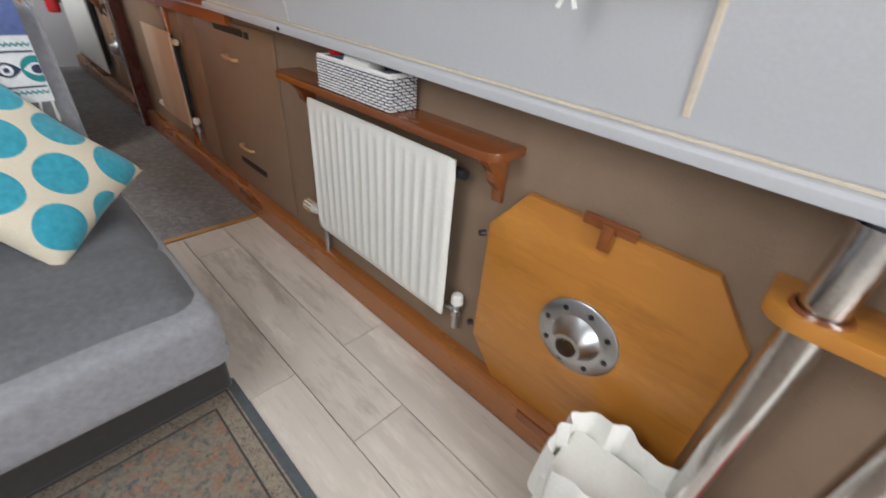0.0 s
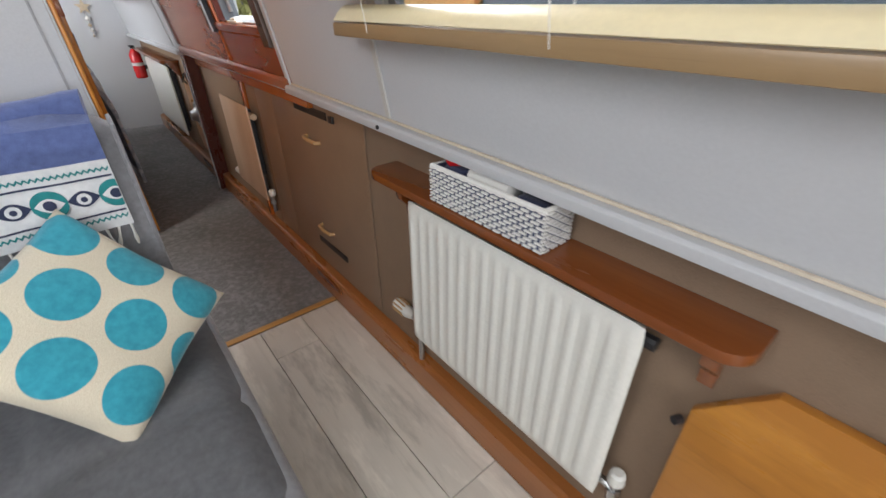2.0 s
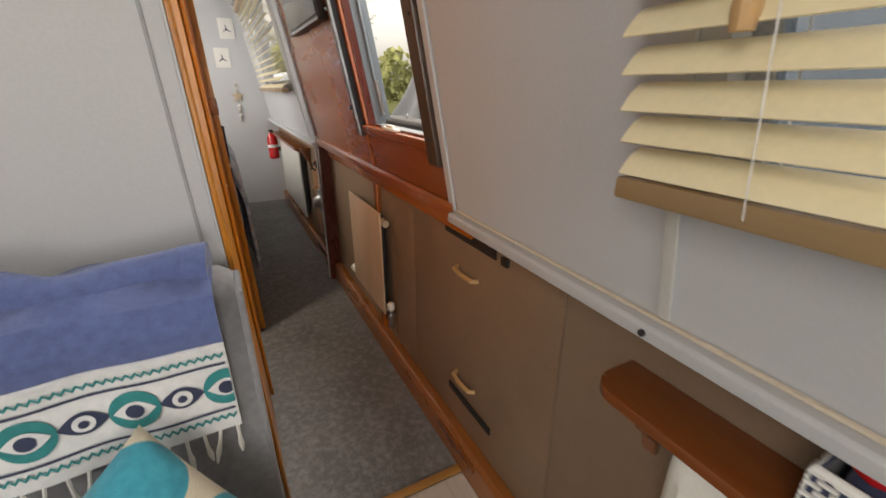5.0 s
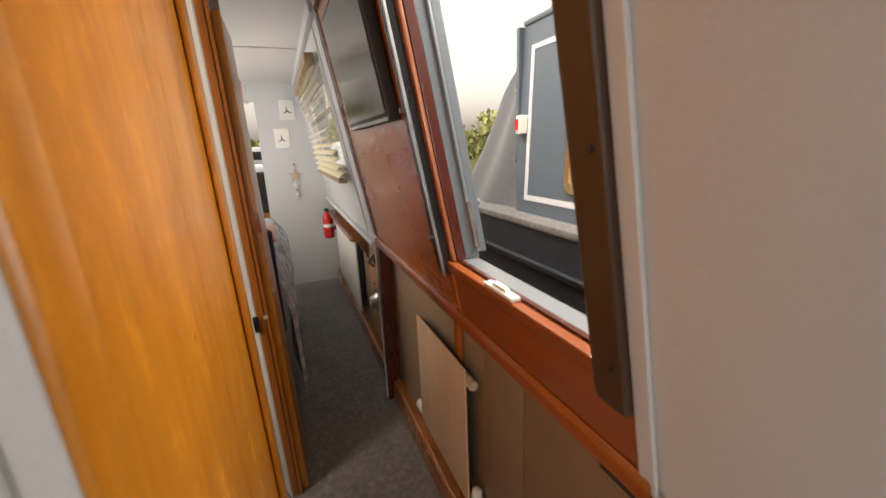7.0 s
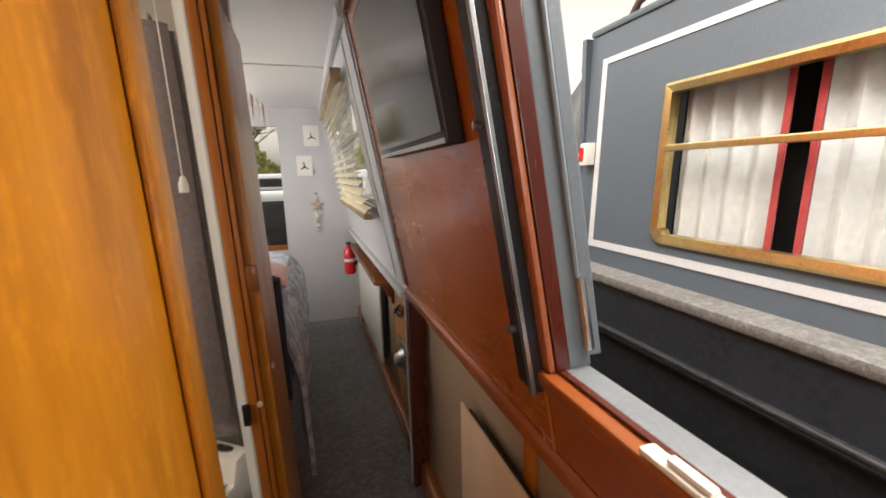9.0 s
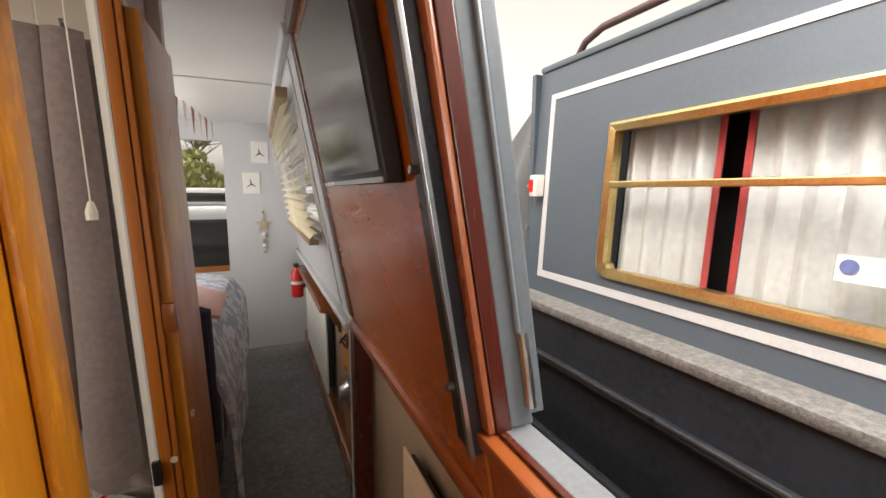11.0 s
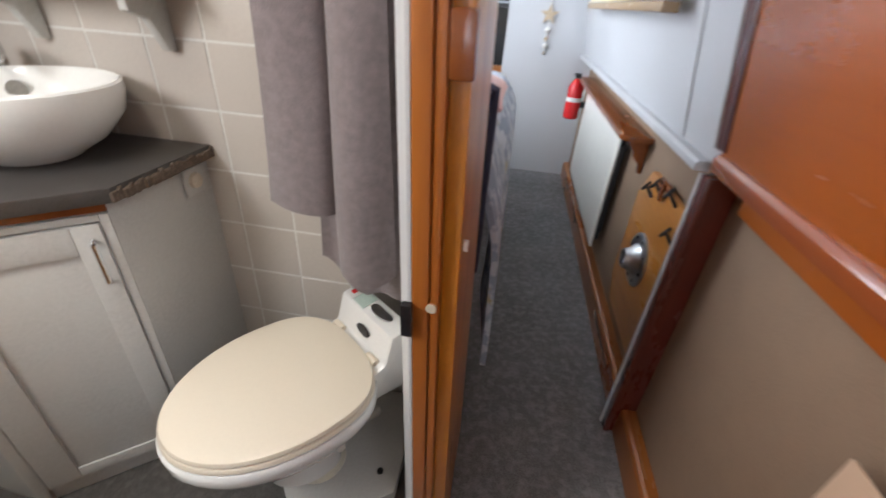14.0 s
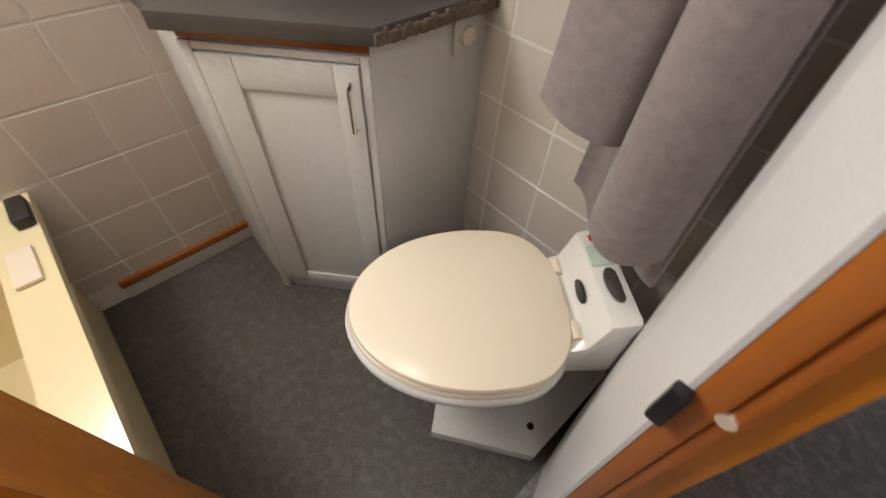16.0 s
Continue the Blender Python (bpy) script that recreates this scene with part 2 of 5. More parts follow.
M_HULL = plain("black_hull_blacking", (0.028, 0.034, 0.044), 0.34, vary=0.5, coarse=6, fine=50, relief=0.3)
M_DECK = speckled("grey_grit_deck_paint", (0.135, 0.135, 0.135), (0.23, 0.23, 0.225), 120, 0.85)
M_CANVAS = fabric("dark_grey_canvas", (0.075, 0.082, 0.092), 0.2)
M_CURTAIN = fabric("white_net_curtain", (0.40, 0.425, 0.43), 0.08, 500, 0.2)
M_REDTRIM = fabric("red_curtain_trim", (0.30, 0.028, 0.030), 0.15)
M_STEELGREY = plain("grey_hatch_paint", (0.155, 0.180, 0.205), 0.42, vary=0.12, coarse=8)
M_TV = plain("black_screen_glass", (0.020, 0.019, 0.018), 0.13, vary=0.1, relief=0.0)
M_GLASS = glass("window_glass")
M_HEDGE = plain("hedge_leaves", (0.34, 0.35, 0.14), 0.8, vary=0.4, coarse=20)
M_BARK = plain("grey_bark", (0.11, 0.09, 0.07), 0.9, vary=0.3)
M_WATER = plain("canal_water", (0.022, 0.026, 0.022), 0.08, vary=0.3, coarse=2, fine=14, relief=0.3)
M_BAG = plain("white_bin_liner", (0.86, 0.85, 0.80), 0.35, vary=0.05, relief=0.2)

# ---- mesh helpers; all coordinates in drawing units ----


def xw(z):
    """The inner face of the upper cabin side, which leans inwards."""
    return 0.855 - 0.178 * (z - 1.0)


def add_box(bm, x0, x1, y0, y1, z0, z1, bev=0.0, seg=2):
    r = bmesh.ops.create_cube(bm, size=1)
    vs = r["verts"]
    for v in vs:
        v.co = Vector(((x0 + x1) / 2 + v.co.x * (x1 - x0), (y0 + y1) / 2 + v.co.y * (y1 - y0), (z0 + z1) / 2 + v.co.z * (z1 - z0)))
    if bev:
        es = list({e for v in vs for e in v.link_edges})
        bmesh.ops.bevel(bm, geom=es, offset=bev, segments=seg, affect="EDGES", profile=0.6)
    return bm


def box(*a, **k):
    return add_box(bmesh.new(), *a, **k)


def lean(bm):
    """Takes x as the distance outwards from the leaning cabin side."""
    for v in bm.verts:
        v.co.x += xw(v.co.z)
    return bm


def slant(bm):
    """The corridor partition stands slightly out of plumb."""
    for v in bm.verts:
        v.co.x -= 0.030 * (v.co.z - 1.0)
    return bm


def sheer(bm, top=2.0):
    """The gunwale falls gently towards the bow."""
    for v in bm.verts:
        if v.co.z < top:
            v.co.z += 0.020 * (v.co.y - 1.5)
    return bm


def add_prism(bm, poly, axis, a, b, bev=0.0):
    """poly: points in the two other axes, in order x, y, z without the axis."""
    def at(p, h):
        q = list(p)
        q.insert(axis, h)
        return Vector(q)
    lo, hi = [bm.verts.new(at(p, a)) for p in poly], [bm.verts.new(at(p, b)) for p in poly]
    k = len(poly)
    fs = [bm.faces.new(lo[::-1]), bm.faces.new(hi)]
    fs += [bm.faces.new((lo[i], lo[(i + 1) % k], hi[(i + 1) % k], hi[i])) for i in range(k)]
    bmesh.ops.recalc_face_normals(bm, faces=fs)
    if bev:
        bmesh.ops.bevel(bm, geom=list({e for f in fs for e in f.edges}), offset=bev, segments=2, affect="EDGES", profile=0.6)
    return bm


def prism(*a, **k):
    return add_prism(bmesh.new(), *a, **k)


def add_tube(bm, pts, radii, n=12, cap=True):
    pts = [Vector(p) for p in pts]
    if not isinstance(radii, (list, tuple)):
        radii = [radii] * len(pts)
    rings = []
    for i, p in enumerate(pts):
        d = (pts[min(i + 1, len(pts) - 1)] - pts[max(i - 1, 0)]).normalized()
        u = d.orthogonal().normalized() if i == 0 else (rings[-1][1] - d * rings[-1][1].dot(d)).normalized()
        w = d.cross(u)
        rings.append(([bm.verts.new(p + radii[i] * (math.cos(2 * math.pi * k / n) * u + math.sin(2 * math.pi * k / n) * w)) for k in range(n)], u))
    for (a, _), (b, _) in zip(rings, rings[1:]):
        for k in range(n):
            bm.faces.new((a[k], a[(k + 1) % n], b[(k + 1) % n], b[k]))
    if cap:
        bm.faces.new(rings[0][0][::-1]), bm.faces.new(rings[-1][0])
    return bm


def tube(*a, **k):
    return add_tube(bmesh.new(), *a, **k)


def sheet(fn, nu, nv, thick=0.0):
    """A surface fn(u, v), u and v from 0 to 1; with thick, a closed slab."""
    bm = bmesh.new()
    g = [[bm.verts.new(Vector(fn(i / nu, j / nv))) for j in range(nv + 1)] for i in range(nu + 1)]
    for i in range(nu):
        for j in range(nv):
            bm.faces.new((g[i][j], g[i + 1][j], g[i + 1][j + 1], g[i][j + 1]))
    if thick:
        bmesh.ops.recalc_face_normals(bm, faces=bm.faces[:])
        bmesh.ops.solidify(bm, geom=bm.faces[:], thickness=thick)
    return bm


def mesh_object(name, bm, material, origin, parent=None, smooth=None):
    me = bpy.data.meshes.new(name)
    if smooth is None:
        smooth = len(bm.faces) > 30
    for v in bm.verts:
        v.co = v.co * K - origin
    bmesh.ops.recalc_face_normals(bm, faces=bm.faces[:])
    bm.to_mesh(me)
    bm.free()
    me.materials.append(material)
    if smooth:
        me.shade_smooth()
        me.set_sharp_from_angle(angle=radians(38))
    ob = new(name, me)
    ob.parent = parent
    return ob


def spot(ob):
    return Vector(ob["spot"]) if "spot" in ob else Vector((0, 0, 0))


def thing(name, base, label, category, group="", kind=""):
    ob = new(name)
    ob.empty_display_size = 0.05
    ob.location = Vector(base) * K
    ob["spot"] = tuple(Vector(base) * K)
    return tagged(ob, label, category, group, kind)


def part(name, bm, material, parent, label="", smooth=None, kind=""):
    """One mesh under a thing or under a part."""
    at = spot(parent)
    ob = mesh_object(name, bm, material, at, parent, smooth)
    ob["spot"] = tuple(at)
    return tagged(ob, label, kind=kind)


def solid(name, bm, material, label, category, kind="", group="", smooth=None):
    """A thing or a piece of the setting that is one mesh."""
    c = sum((v.co for v in bm.verts), Vector()) / max(1, len(bm.verts))
    base = Vector((c.x, c.y, min(v.co.z for v in bm.verts))) * K
    ob = mesh_object(name, bm, material, base, None, smooth)
    ob.location = base
    ob["spot"] = tuple(base)
    return tagged(ob, label, category, group, kind)


def cells(cuts_a, cuts_b, holes, make):
    """A wall as blocks between the cuts, without the blocks whose middle lies in a hole (a0, a1, b0, b1)."""
    bm = bmesh.new()
    for a0, a1 in zip(cuts_a, cuts_a[1:]):
        for b0, b1 in zip(cuts_b, cuts_b[1:]):
            ca, cb = (a0 + a1) / 2, (b0 + b1) / 2
            if not any(h[0] < ca < h[1] and h[2] < cb < h[3] for h in holes):
                make(bm, a0, a1, b0, b1)
    bmesh.ops.remove_doubles(bm, verts=bm.verts[:], dist=0.0004)
    return bm


CEIL = 2.2
Y0, Y1 = -2.2, 6.70
XL = -1.08
BULK = 2.12       # saloon bulkhead
DOOR0, DOOR1 = 3.00, 3.49   # bathroom doorway
TILEY = 4.0       # bathroom far wall
STUB = 4.03
WX = 0.925        # lower cabin side

# ---- setting ----
solid("water", sheet(lambda u, v: (-60 + 120 * u, -60 + 120 * v, -0.35), 2, 2), M_WATER, "dark still canal water between the moored boats", "water", "structure")
solid("subfloor", box(XL - 0.05, WX + 0.03, Y0, Y1, -0.10, -0.014), M_JOINT, "dark wooden base under the floor coverings", "floor", "structure")
solid("floor_carpet", box(0.2, WX, BULK + 0.03, Y1, -0.012, 0.0), M_CARPET, "charcoal grey short-pile carpet along the corridor", "carpet", "structure")
solid("floor_carpet_bedroom", box(XL, 0.2, STUB + 0.04, Y1, -0.012, 0.0), M_CARPET, "charcoal grey short-pile carpet in the bedroom", "carpet", "structure")
solid("floor_bathroom", box(XL, 0.2, BULK + 0.03, STUB + 0.04, -0.012, -0.001), M_BATHFLOOR, "dark grey speckled vinyl bathroom floor", "floor", "structure")

R_HOLES = [(0.36, 1.46, 1.22, 1.92), (2.26, 2.825, 1.185, 2.13), (4.46, 6.05, 1.36, 1.98)]


def upper_block(bm, a0, a1, b0, b1):
    b = box(0.0, 0.075, a0, a1, b0, b1)
    lean(b)
    tmp = bpy.data.meshes.new("block")
    b.to_mesh(tmp)
    b.free()
    bm.from_mesh(tmp)
    bpy.data.meshes.remove(tmp)


zs = [0.99, 1.185, 1.22, 1.36, 1.92, 1.98, 2.13, CEIL + 0.05]
solid("wall_right_upper_saloon", sheer(cells([Y0, 0.36, 1.46, 2.16], [0.972] + zs[1:], R_HOLES, upper_block), 0.98), M_WHITE, "white painted sloping cabin side with a window opening", "wall", "structure", smooth=False)
solid("wall_right_upper_corridor", cells([2.16, 2.26, 2.825, STUB], zs, R_HOLES, upper_block), M_MAHOG, "mahogany faced sloping cabin side with a side hatch", "wall", "structure", smooth=False)
solid("wall_right_upper_bedroom", cells([STUB, 4.46, 6.05, Y1], zs, R_HOLES, upper_block), M_WHITE, "pale blue-white painted sloping cabin side in the bedroom", "wall", "structure", smooth=False)
solid("wall_right_lower", box(WX, WX + 0.06, Y0, Y1, -0.05, 0.99), M_LINING, "brown carpet-lined lower cabin side", "wall", "structure")
solid("gunwale_underside", sheer(box(0.8625, 1.06, Y0, 2.155, 0.968, 0.985)), M_WHITE, "white painted underside of the gunwale ledge", "ledge", "structure")
solid("gunwale_underside_aft", box(0.8625, 1.06, 2.156, Y1, 0.9705, 0.985), M_WHITE, "white painted underside of the aft gunwale ledge", "ledge", "structure")
solid("wall_left", box(XL - 0.06, XL, Y0, Y1, -0.05, CEIL + 0.02), M_WHITE, "white painted cabin side opposite the windows", "wall", "structure")
solid("wall_bow", box(XL, 1.0, Y0 - 0.06, Y0, -0.05, CEIL + 0.02), M_WHITE, "white painted bulkhead at the bow end", "wall", "structure")
bmc = box(XL - 0.06, 0.72, Y0, 2.9, CEIL, CEIL + 0.04)
add_box(bmc, XL - 0.06, 0.72, 2.9, 5.05, CEIL, CEIL + 0.04)
add_box(bmc, XL - 0.06, 0.72, 5.05, Y1, CEIL, CEIL + 0.04)
for yj in (0.6, 2.9, 5.1):
    add_box(bmc, XL, 0.70, yj - 0.02, yj + 0.02, CEIL - 0.008, CEIL - 0.0005, 0.003)
solid("ceiling", bmc, M_CEIL, "white painted ceiling panels with cover strips", "ceiling", "structure", smooth=False)
solid("trim_ceiling_edge", lean(box(-0.03, -0.002, STUB + 0.04, Y1, CEIL - 0.05, CEIL - 0.001, 0.006)), M_WHITE, "white cornice strip along the bedroom ceiling", "trim", "structure")
# stern bulkhead with the doorway to the stern window
solid("wall_stern", cells([XL, -0.2, 0.235, 0.95], [-0.05, 0.80, 2.02, CEIL + 0.02], [(-0.2, 0.235, 0.80, 2.02)], lambda bm, a0, a1, b0, b1: add_box(bm, a0, a1, Y1, Y1 + 0.05, b0, b1)), M_WHITE, "pale blue-white bulkhead at the end of the bedroom", "wall", "structure", smooth=False)
# saloon bulkhead behind the sofa
bulk = solid("wall_bulkhead", slant(box(XL, 0.252, BULK, BULK + 0.03, 0.0, CEIL)), M_WHITE, "white painted panelled bulkhead behind the sofa", "wall", "structure")
for gx in (0.218, -0.30):
    part("groove_strip", slant(box(gx, gx + 0.006, BULK - 0.003, BULK + 0.001, 0.02, CEIL - 0.01)), plain("panel_groove", (0.36, 0.36, 0.37), 0.6), bulk)
part("edge_bead", slant(box(0.2525, 0.2585, BULK - 0.006, BULK + 0.032, 0.0, CEIL - 0.002, 0.002)), M_WHITE, bulk)
# corridor side of the bathroom
cw = solid("wall_corridor_panel", slant(box(0.228, 0.262, BULK + 0.032, DOOR0 - 0.05, 0.0, CEIL)), M_HONEY_Z, "honey varnished wood veneer panel beside the bathroom door", "wall", "structure")
part("corner_post", slant(box(0.259, 0.270, BULK - 0.008, BULK + 0.06, 0.0, CEIL - 0.002, 0.004)), M_HONEY_Z, cw)
solid("wall_bathroom_inner", slant(box(0.200, 0.227, BULK + 0.032, DOOR0 - 0.05, 0.0, CEIL)), M_WHITE, "white bathroom side of the partition", "wall", "structure")
solid("wall_bathroom_side", slant(prism([(0.234, DOOR1 + 0.002), (0.2285, DOOR1 + 0.002), (0.176, 3.64), (0.157, 3.80), (0.142, TILEY), (0.234, TILEY)], 2, 0.0, CEIL)), M_BATHWHITE, "off-white painted bathroom partition behind the toilet", "wall", "structure")
fr = thing("door_frame", (0.21, (DOOR0 + DOOR1) / 2, 0), "honey varnished wooden frame of the bathroom doorway", "door frame", kind="structure")
for nm, y0, y1, x0, x1 in (("jamb", DOOR0 - 0.05, DOOR0, 0.205, 0.264), ("architrave", DOOR0 - 0.095, DOOR0 - 0.020, 0.2645, 0.277), ("jamb", DOOR1, DOOR1 + 0.045, 0.2345, 0.262), ("architrave", DOOR1 + 0.004, DOOR1 + 0.055, 0.2625, 0.278)):
    part(nm, slant(box(x0, x1, y0, y1, 0.0, CEIL - 0.002, 0.005)), M_JAMB if y0 > DOOR0 else M_HONEY_Z, fr)
sp = part("strike_plate", slant(box(0.219, 0.238, DOOR1 - 0.014, DOOR1 + 0.0005, 0.82, 0.885, 0.004)), M_DARKMETAL, fr, "dark brown metal catch")
part("screw_head", tube([(0.270, DOOR1, 0.875), (0.270, DOOR1 + 0.005, 0.875)], 0.009, 10), M_CREAM, fr)

door = thing("door_1", (0.275, 3.75, 0.01), "honey varnished bathroom door folded open along the corridor", "door", kind="structure")
leaf_b = slant(box(0.2785, 0.306, DOOR1 + 0.02, 3.90, 0.015, 1.98, 0.003))
leaf = part("leaf", leaf_b, M_HONEY_Z, door)
part("turn_button", slant(box(0.2785, 0.310, DOOR1 + 0.004, DOOR1 + 0.0195, 1.215, 1.29, 0.005)), M_SHELF, leaf, "brown wooden turn button")
part("door_stop", tube([(0.306, DOOR1 + 0.06, 0.965), (0.314, DOOR1 + 0.06, 0.965)], 0.010, 10), M_PLASTIC, leaf)

# ---- right cabin side: skirting, gunwale, joints ----
sk = solid("skirting", prism([(0.876, 0.0), (0.876, 0.105), (0.882, 0.118), (0.893, 0.122), (WX - 0.001, 0.122), (WX - 0.001, 0.0)], 1, Y0 + 0.01, STUB - 0.002), M_SKIRT, "brown varnished wooden pipe-boxing skirting along the floor", "skirting", "structure")
solid("skirting_bedroom", prism([(0.876, 0.0), (0.876, 0.105), (0.882, 0.118), (0.893, 0.122), (WX - 0.001, 0.122), (WX - 0.001, 0.0)], 1, STUB + 0.045, Y1 - 0.01), M_SKIRT, "brown varnished wooden skirting in the bedroom", "skirting", "structure")
for y0, y1 in ((2.06, 2.32), (0.10, 0.42), (4.25, 4.6)):
    part("vent_batten", box(0.868, 0.8755, y0, y1, 0.075, 0.108, 0.003), M_SHELF, sk)
gw = solid("gunwale_rail", sheer(prism([(0.822, 0.968), (0.822, 0.988), (0.828, 0.994), (0.862, 0.994), (0.862, 0.968)], 1, Y0 + 0.01, 2.155, 0.002)), M_WHITE, "white painted moulding on the gunwale edge", "trim", "structure")
part("bead", sheer(prism([(0.846, 0.9945), (0.846, 1.000), (0.852, 1.000), (0.852, 0.9945)], 1, Y0 + 0.02, 2.15)), M_CREAM, gw)
solid("gunwale_rail_bedroom", prism([(0.822, 0.968), (0.822, 0.988), (0.828, 0.994), (0.859, 0.994), (0.859, 0.968)], 1, STUB + 0.045, Y1 - 0.01, 0.002), M_WHITE, "white painted moulding on the bedroom gunwale edge", "trim", "structure")
for yj, w, mt in ((1.505, 0.02, M_GREYPAINT), (0.275, 0.011, M_CREAM), (-0.75, 0.011, M_CREAM), (4.30, 0.03, M_WHITE)):
    solid("trim_panel_joint", lean(box(-0.006, -0.0005, yj - w / 2, yj + w / 2, 1.001, CEIL - 0.06, 0.002)), mt, "painted cover strip over a wall panel joint", "trim", "structure", smooth=False)
for yy, zz in ((1.515, 0.980),):
    solid("screw_head", tube([(0.817, yy, zz), (0.8215, yy, zz)], 0.006, 8), M_BLACK, "small dark screw head in the gunwale rail", "screw")

# ---- saloon window ----


def venetian_blind(y0, y1, ztop, zbot, pitch, tilt, label, cords):
    base = xw(zbot) - 0.055
    bl = thing("window_blind", (base, (y0 + y1) / 2, zbot), label, "blind")
    z = zbot + 0.035
    proto = None
    while z < ztop - 0.03:
        cx = xw(z) - 0.05
        if proto is None:
            def strip(u, v, cx=cx, z=z):
                s = (v - 0.5) * 0.048
                return (cx + s * math.cos(tilt), y0 + (y1 - y0) * u, z + s * math.sin(tilt) + 0.006 * (1 - (2 * v - 1) ** 2))
            proto = part("slat", sheet(strip, 6, 6, 0.0022), M_SLAT, bl, smooth=True)
            pz, px = z, cx
        else:
            o = new("slat", proto.data)
            o.parent = bl
            o.location = ((cx - px) * K, 0, (z - pz) * K)
            o.rotation_euler = (radians(random.uniform(-0.12, 0.12)), radians(random.uniform(-3, 3)), 0)
        z += pitch
    part("bottom_rail", box(base - 0.024, base + 0.024, y0, y1, zbot - 0.012, zbot + 0.016, 0.005), M_SLATRAIL, bl)
    part("head_rail", box(xw(ztop) - 0.075, xw(ztop) - 0.022, y0, y1, ztop - 0.03, ztop + 0.02, 0.004), M_SLATRAIL, bl)
    for yc in cords:
        for dx in (-0.027, 0.025):
            part("ladder_cord", tube([(base + dx, yc, zbot), (xw(ztop) - 0.05 + dx, yc, ztop)], 0.0009, 5), M_STRING, bl)
    return bl


bl = venetian_blind(0.295, 1.54, 1.93, 1.212, 0.039, radians(40), "half-open cream slatted venetian blind over the saloon window", (0.46, 0.92, 1.38))
part("pull_cord", tube([(xw(1.2) - 0.055, 0.47, 1.60), (xw(1.2) - 0.05, 0.47, 1.16)], 0.002, 6), M_STRING, bl)
part("cord_end", tube([(xw(1.2) - 0.05, 0.455, 1.128), (xw(1.2) - 0.05, 0.47, 1.16), (xw(1.2) - 0.05, 0.485, 1.128)], 0.004, 6), M_STRING, bl)
part("tassel", tube([(xw(1.2) - 0.075, 0.462, 1.235), (xw(1.2) - 0.075, 0.462, 1.185), (xw(1.2) - 0.075, 0.462, 1.170)], [0.007, 0.012, 0.011], 12), M_SHELF, bl)
part("tassel", tube([(xw(1.3) - 0.09, 1.41, 1.44), (xw(1.3) - 0.09, 1.41, 1.40), (xw(1.3) - 0.09, 1.41, 1.38)], [0.006, 0.012, 0.010], 10), M_TAP, bl)


def window_unit(name, y0, y1, z0, z1, mat, label):
    w = thing(name, (xw(z0), (y0 + y1) / 2, z0), label, "window", kind="structure")
    for a in ((y0, y0 + 0.03, z0, z1), (y1 - 0.03, y1, z0, z1), (y0 + 0.0305, y1 - 0.0305, z0, z0 + 0.03), (y0 + 0.0305, y1 - 0.0305, z1 - 0.03, z1), (y0 + 0.0305, y1 - 0.0305, z1 - 0.22, z1 - 0.2)):
        part("window_frame", lean(box(0.035, 0.06, *a, 0.003)), mat, w, smooth=False)
    p = part("pane", lean(box(0.045, 0.049, y0 + 0.028, y1 - 0.028, z0 + 0.028, z1 - 0.028)), M_GLASS, w)
    p.visible_shadow = False
    return w


window_unit("window_1", 0.36, 1.46, 1.22, 1.92, M_METAL, "aluminium-framed saloon window behind a venetian blind")
window_unit("window_2", 4.46, 6.05, 1.36, 1.98, M_METAL, "aluminium-framed bedroom window behind a venetian blind")
venetian_blind(4.40, 6.02, 2.02, 1.315, 0.047, radians(35), "cream slatted venetian blind over the bedroom window", (4.8, 5.3, 5.85))

# ---- radiator with shelf ----


def fluted_panel(x, y0, y1, z0, z1, pitch):
    """Pressed radiator face with rounded upright flutes."""
    n = int((y1 - y0 - 0.04) / pitch)
    def fn(u, v):
        y, z = y0 + (y1 - y0) * u, z0 + (z1 - z0) * v
        e = min(1, max(0, min(v, 1 - v) - 0.045) / 0.03)
        s = max(0.0, math.cos((y - y0) / pitch * 2 * math.pi)) ** 1.5 if 0.03 < u < 0.97 else 0
        edge = 0.008 * (1 - min(1, min(u, 1 - u) * (y1 - y0) / 0.012, min(v, 1 - v) * (z1 - z0) / 0.012)) ** 2
        return (x - 0.004 * s * e + edge, y, z)
    return sheet(fn, n * 8, 28, 0.012)


def valve(parent, y, z, knob_mat, toward=-1, knob="knob"):
    part("valve_body", tube([(0.895, y, z - 0.10), (0.895, y, z - 0.005)], 0.011, 10), M_METAL, parent)
    part("valve_tail", tube([(0.895, y, z - 0.03), (0.895, y + 0.045 * toward, z - 0.03)], 0.010, 10), M_METAL, parent)
    part("valve_nut", tube([(0.895, y, z - 0.05), (0.895, y, z - 0.028)], 0.017, 6), M_METAL, parent, smooth=False)
    part(knob, tube([(0.895, y, z - 0.006), (0.895, y, z), (0.895, y, z + 0.028), (0.895, y, z + 0.034)], [0.013, 0.020, 0.018, 0.012], 12), knob_mat, parent, "cream plastic cap")


def radiator(y0, y1, z0, z1, label, pitch=0.042, x=0.860):
    r = thing("radiator", (x + 0.02, (y0 + y1) / 2, z0), label, "radiator")
    part("front_panel", fluted_panel(x, y0, y1, z0, z1, pitch), M_RADIATOR, r, smooth=True)
    part("back_channel", box(x + 0.016, x + 0.034, y0 + 0.02, y1 - 0.02, z0 + 0.03, z1 - 0.02, 0.004), M_BLACK, r)
    for yy in (y0 + 0.08, y1 - 0.08):
        part("wall_bracket", box(x + 0.0345, WX - 0.001, yy, yy + 0.03, z0 + 0.05, z1 - 0.06), M_BLACK, r)
    part("bleed_cap", tube([(x + 0.025, y0 + 0.02, z1 - 0.04), (x + 0.025, y0 - 0.022, z1 - 0.04)], 0.014, 10), M_BLACK, r)
    return r


